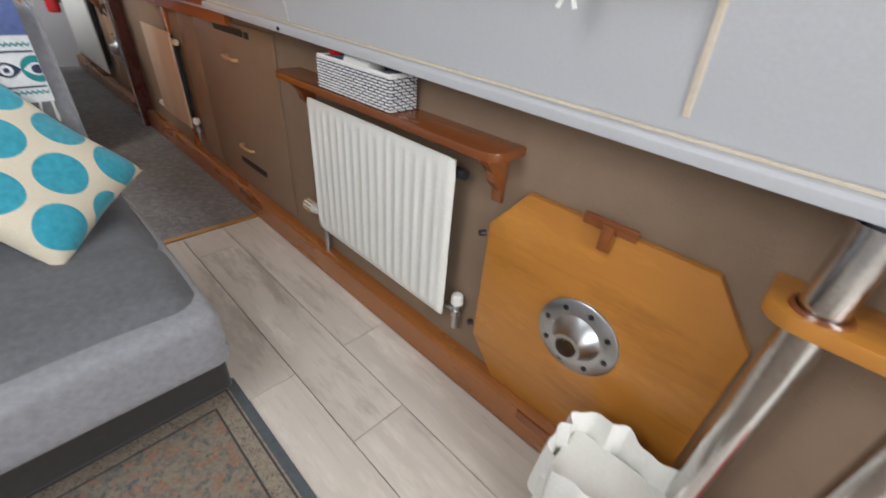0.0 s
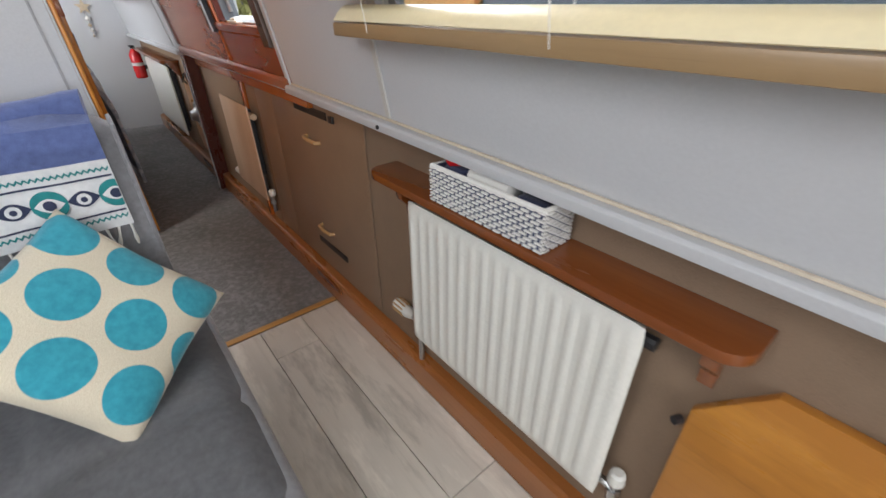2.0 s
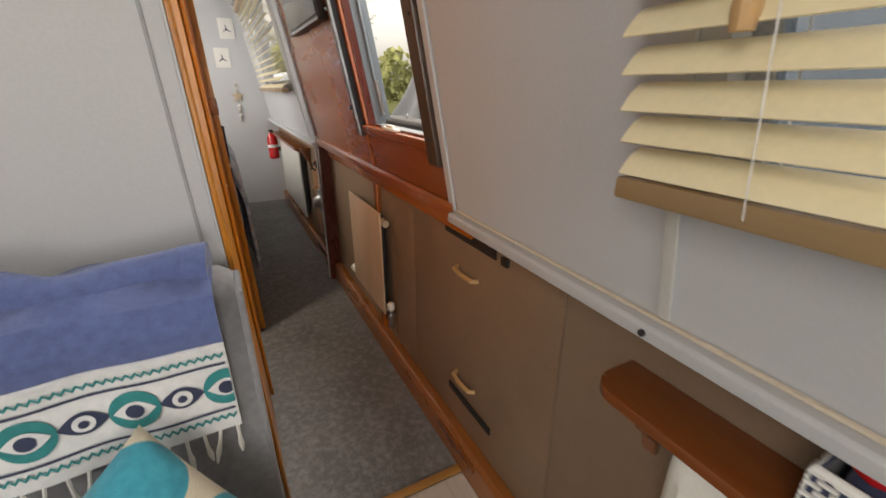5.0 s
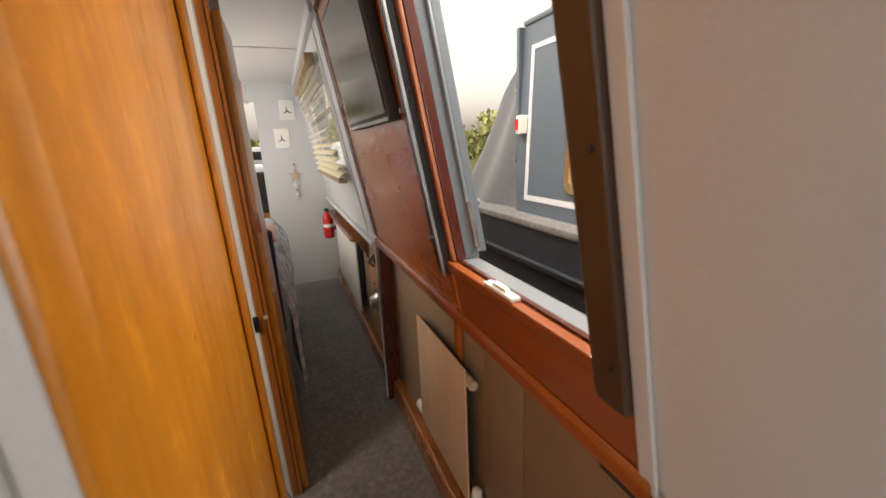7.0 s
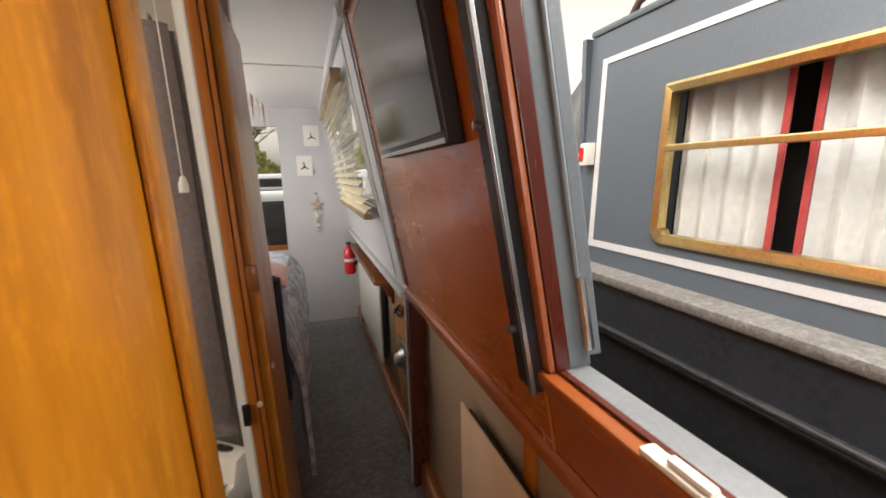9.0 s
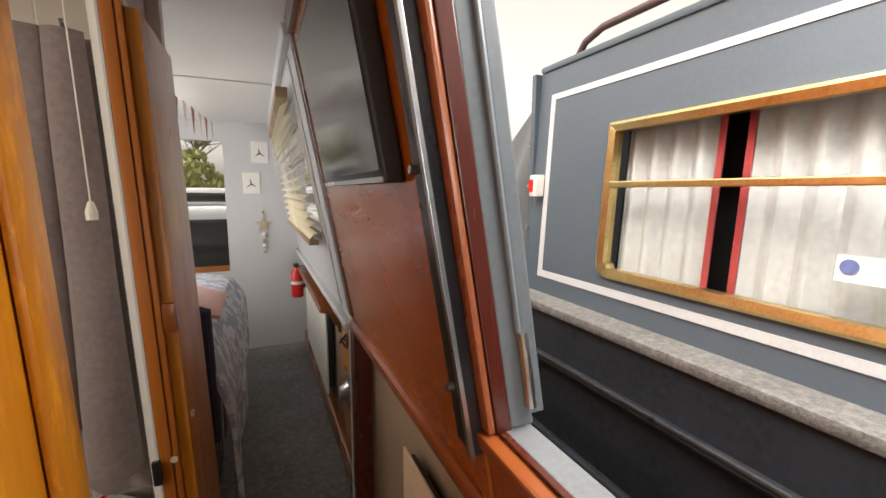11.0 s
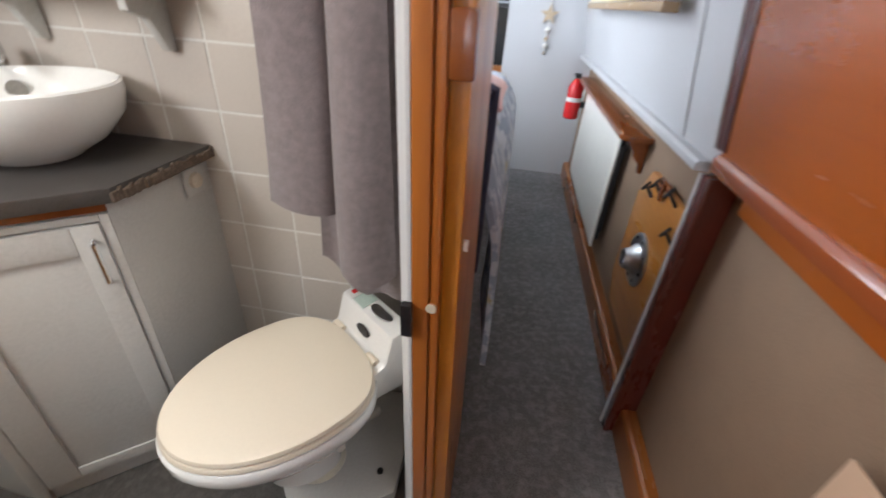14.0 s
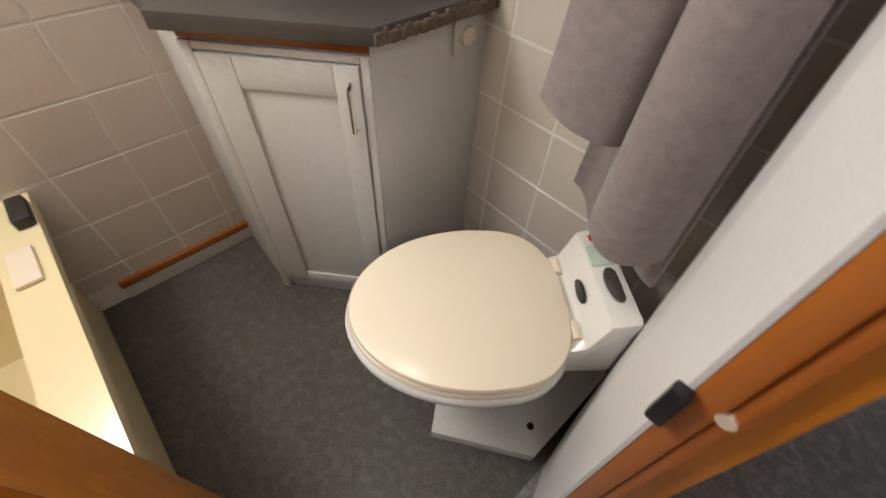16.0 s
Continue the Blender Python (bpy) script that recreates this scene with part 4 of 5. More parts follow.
def flat_on_throw(pts, lift=0.0140):
    bm = bmesh.new()
    bm.faces.new([bm.verts.new(throw_point(min(x, TX1 - 0.0015 + 0.0004 * math.sin(90 * s)), s, lift)) for x, s in pts])
    bmesh.ops.triangulate(bm, faces=bm.faces[:])
    return bm


def lens_shape(cx, cs, w, h, n=20):
    up = [(cx + w * math.cos(a), cs - h * math.sin(a) ** 1.0) for a in (math.pi * k / n for k in range(n + 1))]
    dn = [(cx - w * math.cos(a), cs + h * math.sin(a) ** 1.0) for a in (math.pi * k / n for k in range(1, n))]
    return up + dn


def eye_lens(cx, cs, w, h, n=14):
    up = [(cx - w + 2 * w * k / n, cs - h * math.sin(math.pi * k / n)) for k in range(n + 1)]
    dn = [(cx + w - 2 * w * k / n, cs + h * math.sin(math.pi * k / n)) for k in range(1, n)]
    return up + dn


def disc_shape(cx, cs, r):
    return lens_shape(cx, cs, r, r)


CS = 0.180
for k in range(13):
    cx = 0.226 - 0.068 * k
    if k % 2 == 0:
        part("eye_motif", flat_on_throw(lens_shape(cx, CS, 0.036, 0.037)), M_TEAL, th, "teal woven eye")
        part("eye_white", flat_on_throw(eye_lens(cx, CS, 0.030, 0.018), 0.0160), M_BAND, th)
        part("iris", flat_on_throw(disc_shape(cx, CS, 0.013), 0.0180), M_INK, th)
    else:
        part("eye_motif", flat_on_throw(eye_lens(cx, CS, 0.034, 0.021)), M_INK, th, "navy woven eye")
        part("eye_white", flat_on_throw(disc_shape(cx, CS, 0.015), 0.0160), M_BAND, th)
        part("iris", flat_on_throw(disc_shape(cx, CS, 0.007), 0.0180), M_INK, th)
for s0, amp, m, w in ((0.113, 0.005, M_TEAL, 0.006), (0.132, 0.0, M_INK, 0.005), (0.229, 0.0, M_INK, 0.005), (0.245, 0.005, M_TEAL, 0.006)):
    bmz = bmesh.new()
    nz = 150
    prev = None
    for k in range(nz + 1):
        x = TX0 + 0.004 + (TX1 - TX0 - 0.008) * k / nz
        s = s0 + amp * (1 if k % 2 else -1) * 0.8
        cur = (bmz.verts.new(throw_point(x, s - w / 2, 0.0140)), bmz.verts.new(throw_point(x, s + w / 2, 0.0140)))
        if prev:
            bmz.faces.new((prev[0], cur[0], cur[1], prev[1]))
        prev = cur
    part("woven_stripe", bmz, m, th, smooth=False)
for k in range(34):
    x = TX1 - 0.008 - 0.028 * k
    d = random.uniform(-0.012, 0.012)
    part("tassel", tube([throw_point(x, 0.273, 0.006), throw_point(x + d * 0.5, 0.300, 0.010), throw_point(x + d, 0.320, 0.008), throw_point(x + d * 1.6, 0.345 + random.uniform(-0.01, 0.01), 0.008)], [0.0035, 0.0032, 0.0055, 0.0022], 6), M_STRING, th)

# ---- cushion with teal dots ----
m_cu, n_, l_, b_ = base_material("cream_cushion_with_teal_dots", 0.95)
tc = n_.new("ShaderNodeTexCoord")


def lattice(px, py, ox, oy, radius):
    """Dots on a rectangular grid of pitch px by py with one dot at ox, oy."""
    def step(op, a, v):
        nd = n_.new("ShaderNodeVectorMath")
        nd.operation = op
        l_.new(a, nd.inputs[0])
        if v:
            nd.inputs[1].default_value = v
        return nd
    q = step("ADD", tc.outputs["Object"], (px / 2 - ox, py / 2 - oy, 0))
    q = step("MULTIPLY", q.outputs[0], (1 / px, 1 / py, 0))
    q = step("FRACTION", q.outputs[0], None)
    q = step("SUBTRACT", q.outputs[0], (0.5, 0.5, 0))
    q = step("MULTIPLY", q.outputs[0], (px, py, 0))
    q = step("LENGTH", q.outputs[0], None)
    lt = n_.new("ShaderNodeMapRange")
    lt.inputs["From Min"].default_value, lt.inputs["From Max"].default_value = radius + 0.001, radius - 0.001
    l_.new(q.outputs["Value"], lt.inputs["Value"])
    return lt.outputs[0]


weave_c = noise_node(n_, l_, 500, 2)
cream_c = mix_color(n_, l_, ramp(n_, l_, weave_c, 0.3, 0.7), (0.66, 0.58, 0.43), (0.80, 0.73, 0.58))
teal_c = mix_color(n_, l_, ramp(n_, l_, noise_node(n_, l_, 60, 4), 0.3, 0.7), (0.025, 0.290, 0.390), (0.045, 0.390, 0.500))
dots = mix_color(n_, l_, lattice(0.250, 0.138, 0.008, 0.074, 0.056), cream_c, teal_c)
dots = mix_color(n_, l_, lattice(0.250, 0.138, 0.133, 0.005, 0.056), dots, teal_c)
l_.new(dots, b_.inputs["Base Color"])
b_.inputs["Sheen Weight"].default_value = 0.25
bump(n_, l_, b_, weave_c, 0.4)


def pillow(size, thick, n=36):
    bm = bmesh.new()
    def p(i, j, side):
        u, v = 2 * i / n - 1, 2 * j / n - 1
        pinch = 1 - 0.07 * (1 - u * u) * abs(v) ** 3 - 0.07 * (1 - v * v) * abs(u) ** 3
        h = thick * ((1 - u ** 4) * (1 - v ** 4)) ** 0.45
        wob = 0.006 * math.sin(5 * u + 3 * v)
        return Vector((u * size / 2 * (1 - 0.06 * (1 - v * v)), v * size / 2 * (1 - 0.06 * (1 - u * u)), side * h + wob))
    for side in (1, -1):
        g = [[bm.verts.new(p(i, j, side)) for j in range(n + 1)] for i in range(n + 1)]
        for i in range(n):
            for j in range(n):
                bm.faces.new((g[i][j], g[i + 1][j], g[i + 1][j + 1], g[i][j + 1]))
    bmesh.ops.remove_doubles(bm, verts=bm.verts[:], dist=0.0005)
    return bm


cu = mesh_object("cushion", pillow(0.425, 0.07), m_cu, Vector((0, 0, 0)), None, True)
tagged(cu, "square cream cushion with large teal dots leaning on the sofa", "cushion")
C_R, C_T, C_B = Vector((0.365, 1.73, 0.545)), Vector((0.11, 1.86, 0.83)), Vector((0.07, 1.45, 0.44))
C_C = (C_T + C_B) / 2
ex = (C_R - C_C).normalized()
ey = (C_T - C_B).normalized()
ey = (ey - ex * ey.dot(ex)).normalized()
ez = ex.cross(ey)
cm = Matrix((ex, ey, ez)).transposed().to_4x4()
cu.matrix_world = Matrix.Translation((C_C + Vector((0.0, -0.03, -0.005))) * K) @ cm @ pose(0, 0, 0, 0, 0, 45)

# ---- rug ----
m_rug, n_, l_, b_ = base_material("faded_persian_rug_field", 0.95)
vor = n_.new("ShaderNodeTexVoronoi")
vor.inputs["Scale"].default_value = 62
tcr = n_.new("ShaderNodeTexCoord")
l_.new(tcr.outputs["Object"], vor.inputs["Vector"])
hue = n_.new("ShaderNodeSeparateColor")
l_.new(vor.outputs["Color"], hue.inputs[0])
cr = mix_color(n_, l_, ramp(n_, l_, hue.outputs[0], 0.35, 0.65), (0.235, 0.195, 0.150), (0.145, 0.135, 0.125))
cr = mix_color(n_, l_, ramp(n_, l_, hue.outputs[1], 0.72, 0.8), cr, (0.300, 0.130, 0.085))
cr = mix_color(n_, l_, ramp(n_, l_, hue.outputs[2], 0.75, 0.85), cr, (0.080, 0.095, 0.110))
cr = mix_color(n_, l_, ramp(n_, l_, noise_node(n_, l_, 90, 4), 0.3, 0.8), cr, (0.34, 0.28, 0.21))
l_.new(cr, b_.inputs["Base Color"])
bump(n_, l_, b_, noise_node(n_, l_, 400, 2), 0.6)
rug = thing("rug", (-0.2, 0.2, 0.0), "faded patterned rug with a grey-blue border on the floor", "rug")
RX1, RY1, RB = 0.338, 1.165, 0.028
part("border", prism([(-0.75, -0.8), (RX1, -0.8), (RX1, RY1), (-0.75, RY1)], 2, 0.0005, 0.006, 0.002), fabric("grey_blue_rug_border", (0.085, 0.105, 0.118), 0.3, 400), rug)
part("inner_band", box(-0.72, RX1 - RB, -0.77, RY1 - RB, 0.0062, 0.0078, 0.0005), plain("pinkish_rug_band", (0.30, 0.25, 0.195), 0.95, vary=0.6, coarse=55, fine=160, relief=0.4), rug, "pinkish floral band")
part("field", box(-0.66, RX1 - 0.088, -0.71, RY1 - 0.088, 0.0079, 0.0088, 0.0003), m_rug, rug)
for d in (0.034, 0.084):
    part("guard_stripe", box(-0.70, RX1 - d, RY1 - d - 0.006, RY1 - d, 0.0089, 0.0094), fabric("rug_stripe", (0.06, 0.055, 0.055), 0.2), rug)
    part("guard_stripe", box(RX1 - d - 0.006, RX1 - d, -0.76, RY1 - d - 0.0065, 0.0089, 0.0094), fabric("rug_stripe", (0.06, 0.055, 0.055), 0.2), rug)

# ---- bathroom ----
vt = thing("vanity_unit", (-0.72, 3.7, 0.0), "grey painted corner washstand with a panelled door", "cabinet")
A, B, C = Vector((-0.792, 3.425)), Vector((-0.50, 3.68)), Vector((-0.487, TILEY - 0.002))
front = (B - A).normalized()
nrm = Vector((front.y, -front.x))
if nrm.y > 0:
    nrm = -nrm


def diag(s, d, z):
    """A point on the slanted front: s along it, d out of it."""
    p = A + front * s + nrm * d
    return (p.x, p.y, z)


def diag_box(s0, s1, d0, d1, z0, z1, bev=0.0):
    bm = box(s0, s1, d0, d1, z0, z1, bev)
    for v in bm.verts:
        v.co = Vector(diag(v.co.x, v.co.y, v.co.z))
    return bm


LEN = (B - A).length
part("body", prism([tuple(A), tuple(B), tuple(C), (XL + 0.003, TILEY - 0.002), (XL + 0.003, 3.44)], 2, 0.0, 0.862, 0.003), M_GREYPAINT, vt)
for a in ((0.0, 0.026, 0.0, 0.845), (LEN - 0.018, LEN, 0.0, 0.845), (0.0265, LEN - 0.0185, 0.829, 0.845)):
    part("face_frame", diag_box(a[0], a[1], 0.0008, 0.012, a[2], a[3], 0.002), M_GREYPAINT, vt)
vd = part("door", diag_box(0.030, LEN - 0.022, 0.0008, 0.010, 0.065, 0.825, 0.003), M_GREYPAINT, vt)
for a in ((0.030, 0.105, 0.065, 0.825), (LEN - 0.075, LEN - 0.022, 0.065, 0.825), (0.1055, LEN - 0.0755, 0.065, 0.105), (0.1055, LEN - 0.0755, 0.755, 0.825)):
    part("door_rail", diag_box(a[0], a[1], 0.0102, 0.017, a[2], a[3], 0.003), M_GREYPAINT, vd)
part("handle", tube([diag(LEN - 0.042, 0.018, 0.79), diag(LEN - 0.042, 0.034, 0.785), diag(LEN - 0.042, 0.034, 0.685), diag(LEN - 0.042, 0.018, 0.68)], 0.0055, 8), M_CHROME, vd, "chrome bar handle")
part("bare_wood_strip", diag_box(0.0, LEN, 0.001, 0.006, 0.848, 0.872, 0.001), M_SHELF, vt, "reddish bare wood under the worktop")
A2, B2 = A + nrm * 0.035, B + nrm * 0.03 + front * 0.02
wt = thing("worktop", (-0.75, 3.75, 0.873), "dark slate-grey worktop with a chipped bare edge", "worktop")
part("slab", prism([tuple(A2 + Vector((-0.01, -0.02))), tuple(B2), (-0.462, TILEY - 0.003), (XL + 0.004, TILEY - 0.003), (XL + 0.004, 3.395), (-0.80, 3.395)], 2, 0.873, 0.908, 0.003), M_COUNTER, wt)
bmch = bmesh.new()
dirc = (Vector((-0.462, TILEY - 0.003)) - B2)
for k in range(34):
    p = B2 + dirc * (k + 0.5) / 34
    add_box(bmch, p.x - 0.006, p.x + random.uniform(0.004, 0.010), p.y - 0.006, p.y + 0.006, 0.874, 0.903 + random.uniform(-0.008, 0.002), 0.002, 1)
part("chipped_edge", bmch, M_CHIP, wt, "rough bare chipboard edge", smooth=False)
sw = thing("wall_switch", (-0.486, 3.93, 0.80), "white switch plate with a yellowed round button", "switch")
part("plate", box(-0.4885, -0.482, 3.895, 3.965, 0.785, 0.862, 0.002), M_GREYPAINT, sw)
part("button", tube([(-0.4819, 3.93, 0.825), (-0.472, 3.93, 0.825), (-0.470, 3.93, 0.825)], [0.022, 0.020, 0.012], 16), M_CREAM, sw)

bs = thing("wash_basin", (-0.78, 3.83, 0.909), "round white ceramic bowl basin on the worktop", "basin")
prof = [(0.0, 0.0), (0.085, 0.0), (0.095, 0.006), (0.10, 0.012), (0.155, 0.045), (0.200, 0.10), (0.212, 0.15), (0.210, 0.168), (0.203, 0.172), (0.196, 0.165), (0.185, 0.12), (0.14, 0.06), (0.08, 0.035), (0.0, 0.03)]


def lathe(profile, cx, cy, cz, n=48, sx=1.0, sy=1.0):
    return sheet(lambda u, v: (cx + sx * profile[round(v * (len(profile) - 1))][0] * math.cos(2 * math.pi * u), cy + sy * profile[round(v * (len(profile) - 1))][0] * math.sin(2 * math.pi * u), cz + profile[round(v * (len(profile) - 1))][1]), n, len(profile) - 1)


bow = lathe(prof, -0.76, 3.785, 0.909)
bmesh.ops.remove_doubles(bow, verts=bow.verts[:], dist=0.0005)
part("bowl", bow, M_CERAMIC, bs, smooth=True)
part("waste", tube([(-0.76, 3.785, 0.940), (-0.76, 3.785, 0.946)], 0.025, 16), M_CHROME, bs)
part("overflow_ring", tube([(-0.90, 3.90, 1.03), (-0.895, 3.895, 1.03)], 0.022, 16), M_CHROME, bs)
tp = thing("basin_tap", (-0.95, 3.92, 0.909), "chrome mixer tap behind the basin", "tap")
part("body", tube([(-0.96, 3.93, 0.909), (-0.96, 3.93, 1.13)], 0.018, 14), M_CHROME, tp)
part("spout", tube([(-0.96, 3.93, 1.11), (-0.91, 3.89, 1.135), (-0.86, 3.86, 1.12), (-0.855, 3.855, 1.105)], 0.011, 10), M_CHROME, tp)

bshelf = thing("bathroom_shelf", (-0.6, 3.95, 1.26), "grey painted shelf with pointed brackets above the basin", "shelf")
part("board", box(-1.0, -0.42, 3.86, TILEY - 0.006, 1.262, 1.286, 0.004), M_GREYPAINT, bshelf)
for xx in (-0.86, -0.50):
    part("bracket", prism([(3.875, 1.2615), (TILEY - 0.006, 1.2615), (TILEY - 0.006, 1.14), (TILEY - 0.03, 1.145), (3.93, 1.215), (3.88, 1.23)], 0, xx - 0.012, xx + 0.012, 0.003), M_GREYPAINT, bshelf)
solid("grey_tumbler", tube([(-0.50, 3.93, 1.2865), (-0.50, 3.93, 1.40)], [0.036, 0.042], 20), plain("dark_grey_beaker", (0.07, 0.075, 0.08), 0.4), "dark grey beaker on the bathroom shelf", "beaker")
solid("white_bottle", tube([(-0.64, 3.93, 1.2865), (-0.64, 3.93, 1.38), (-0.64, 3.93, 1.42)], [0.042, 0.04, 0.02], 20), M_PLASTIC, "white toiletries bottle on the bathroom shelf", "bottle")

# toilet, set across the corner
TO = Vector((0.070, 3.879))
tf = Vector((-0.62, -0.785)).normalized()
ts = Vector((-tf.y, tf.x))


def wc(f, s, z):
    """f forwards of the cistern's back, s to its side."""
    p = TO + tf * f + ts * s
    return (p.x, p.y, z)


def oval(u, width=0.211, f0=0.095):
    """Outline of the seat: square at the back, round at the front."""
    a = 2 * math.pi * u
    c, s = math.cos(a), math.sin(a)
    if c >= 0:
        f, q = f0 + 0.20 + 0.29 * c, width * s
    else:
        f, q = f0 + 0.20 + 0.20 * -(abs(c) ** 0.55), width * (abs(s) ** 0.8) * (1 if s > 0 else -1) * (1 - 0.10 * abs(c))
    return f, q


wcx = thing("toilet", (*(TO + tf * 0.25), 0.0), "white ceramic marine toilet with a closed cream lid", "toilet")


def seat_slab(z0, z1, grow, dome=0.0):
    bm = bmesh.new()
    n, rs = 56, 8
    def pt(u, r, z):
        f, q = oval(u)
        fc = 0.29
        return wc(fc + (f - fc) * r * grow, q * r * grow, z)
    rings = [[bm.verts.new(pt(k / n, r, z)) for k in range(n)] for r, z in ((0.96, z0), (1.0, z0 + 0.006), (1.0, z1 - 0.008), (0.985, z1 - 0.002), (0.96, z1), (0.75, z1 + dome * 0.5), (0.4, z1 + dome), (0.1, z1 + dome * 1.05))]
    for a, b in zip(rings, rings[1:]):
        for k in range(n):
            bm.faces.new((a[k], a[(k + 1) % n], b[(k + 1) % n], b[k]))
    bm.faces.new(rings[-1]), bm.faces.new(rings[0][::-1])
    return bm


def bowl_ring(profile):
    bm = bmesh.new()
    n = 48
    rings = []
    for r, z, back in profile:
        ring = []
        for k in range(n):
            f, q = oval(k / n)
            fc = 0.29
            ff = fc + (f - fc) * r
            ring.append(bm.verts.new(wc(back + ff, q * r, z)))
        rings.append(ring)
    for a, b in zip(rings, rings[1:]):
        for k in range(n):
            bm.faces.new((a[k], a[(k + 1) % n], b[(k + 1) % n], b[k]))
    bm.faces.new(rings[-1]), bm.faces.new(rings[0][::-1])
    return bm


part("bowl", bowl_ring([(0.42, 0.10, -0.02), (0.45, 0.22, -0.02), (0.62, 0.285, -0.015), (0.86, 0.325, 0.0), (0.99, 0.375, 0.0), (1.02, 0.395, 0.0), (1.02, 0.418, 0.0), (1.0, 0.425, 0.0)]), M_CERAMIC, wcx, smooth=True)
part("pedestal", tube([wc(0.25, 0, 0.055), wc(0.25, 0, 0.10), wc(0.26, 0, 0.20)], [0.085, 0.075, 0.07], 24), plain("cream_plastic_base", (0.74, 0.71, 0.60), 0.35), wcx)
part("seat", seat_slab(0.4255, 0.444, 1.0), M_SEAT, wcx, "cream seat ring", smooth=True)
part("lid", seat_slab(0.4445, 0.462, 0.985, 0.008), M_SEAT, wcx, "cream closed lid", smooth=True)


def wc_prism(fz, s0, s1, bev):
    bm = bmesh.new()
    add_prism(bm, [(a, b) for a, b in fz], 1, s0, s1, bev)
    for v in bm.verts:
        v.co = Vector(wc(v.co.x, v.co.y, v.co.z))
    return bm


part("back_housing", wc_prism([(-0.005, 0.33), (0.13, 0.34), (0.15, 0.39), (0.12, 0.438), (0.082, 0.45), (0.06, 0.535), (-0.005, 0.545)], -0.128, 0.128, 0.012), M_CERAMIC, wcx)
hb = M_DARKMETAL
bmo = bmesh.new()
add_prism(bmo, [(0.035 + 0.020 * math.cos(2 * math.pi * k / 20), 0.03 + 0.045 * math.sin(2 * math.pi * k / 20)) for k in range(20)], 2, 0.5385, 0.5425)
for v in bmo.verts:
    v.co = Vector(wc(v.co.x - 0.01, v.co.y, v.co.z))
part("flush_plate", bmo, M_METAL, wcx, "oval metal flush plate")
bmo = bmesh.new()
add_prism(bmo, [(0.030 * math.cos(2 * math.pi * k / 16), 0.490 + 0.017 * math.sin(2 * math.pi * k / 16)) for k in range(16)], 0, 0.074, 0.079)
for v in bmo.verts:
    v.co = Vector(wc(v.co.x, v.co.y + 0.01, v.co.z))
part("flush_button", bmo, M_DARKMETAL, wcx, "dark oval button")
lb = wc_prism([(0.004, 0.5452), (0.055, 0.5365), (0.055, 0.5385), (0.004, 0.547)], -0.115, -0.075, 0)
part("warning_label", lb, M_CARD, wcx, "small white label with red mark")
lb = wc_prism([(0.02, 0.5455), (0.042, 0.5415), (0.042, 0.5425), (0.02, 0.5475)], -0.105, -0.088, 0)
part("label_mark", lb, M_RED, wcx)
lb = wc_prism([(0.004, 0.5452), (0.055, 0.5365), (0.055, 0.5385), (0.004, 0.547)], -0.072, -0.02, 0)
part("instruction_label", lb, plain("pale_green_label", (0.55, 0.66, 0.58), 0.5), wcx, "pale green printed label")
for s in (-0.085, 0.085):
    part("hinge", tube([wc(0.098, s - 0.02, 0.452), wc(0.098, s + 0.02, 0.452)], 0.011, 10), M_SEAT, wcx)
pp = solid("toilet_plinth", prism([(-0.055, 3.468), (0.172, 3.63), (0.172, 3.98), (-0.22, 3.98), (-0.245, 3.70)], 2, 0.0, 0.053, 0.004), M_GREYPAINT, "grey painted plinth under the toilet", "plinth")
part("screw_cover", tube([(0.115, 3.68, 0.0535), (0.115, 3.68, 0.058)], 0.010, 10), M_DARKMETAL, pp)
solid("water_pipe", tube([(0.05, 3.86, 0.09), (-0.02, 3.74, 0.14), (0.0, 3.66, 0.17)], 0.018, 12), M_PLASTIC, "white plastic waste pipe beside the toilet", "pipe")

# towel hanging in the corner


def towel(u, v):
    """The front layer: a broad fold with a short hem beside a long rolled fold."""
    k = max(0.0, min(1.0, (u - 0.50) / 0.10))
    k = k * k * (3 - 2 * k)
    low = (0.888 - 0.05 * u) * (1 - k) + (0.715 - 0.03 * math.sin((u - 0.6) * 7)) * k
    z = 1.99 - (1.99 - low) * v
    x = -0.142 + 0.262 * u
    top = 0.62 + 0.38 * v
    roll = 0.034 * math.sin(math.pi * max(0.0, (u - 0.52) / 0.48)) + 0.020 * math.sin(math.pi * min(1, u / 0.5)) - 0.030 * math.exp(-((u - 0.52) / 0.05) ** 2)
    return (0.03 + (x - 0.03) * top, 3.80 - 0.035 * (1 - u) - roll * (0.5 + 0.5 * v) + 0.006 * math.sin(9 * v + 5 * u), z)


def towel_back(u, v):
    """The layer behind, whose corner hangs lower."""
    low = 0.665 - 0.09 * min(1, u / 0.55) + 0.06 * max(0, u - 0.55)
    z = 1.99 - (1.99 - low) * v
    x = -0.112 + 0.25 * u
    return (0.03 + (x - 0.03) * (0.6 + 0.4 * v), 3.905 - 0.05 * u + 0.014 * math.sin(11 * u) * v, z)


tw = thing("bath_towel", (0.0, 3.85, 0.57), "mauve-grey bath towel hanging in folds in the corner", "towel")
part("cloth", sheet(towel, 70, 40, 0.014), M_TOWEL, tw, smooth=True)
part("back_layer", sheet(towel_back, 40, 30, 0.010), M_TOWEL, tw, smooth=True)
part("hook", tube([(0.05, 3.998, 2.01), (0.05, 3.85, 1.995), (0.05, 3.80, 1.995), (0.05, 3.79, 2.02)], 0.007, 8), M_CHROME, tw)
ck = thing("light_pull", (0.128, 3.585, 1.5), "white light pull cord with a plastic knob", "light pull")
part("cord", tube([(0.11, 3.60, CEIL - 0.001), (0.128, 3.587, 1.535)], 0.002, 6), M_STRING, ck)
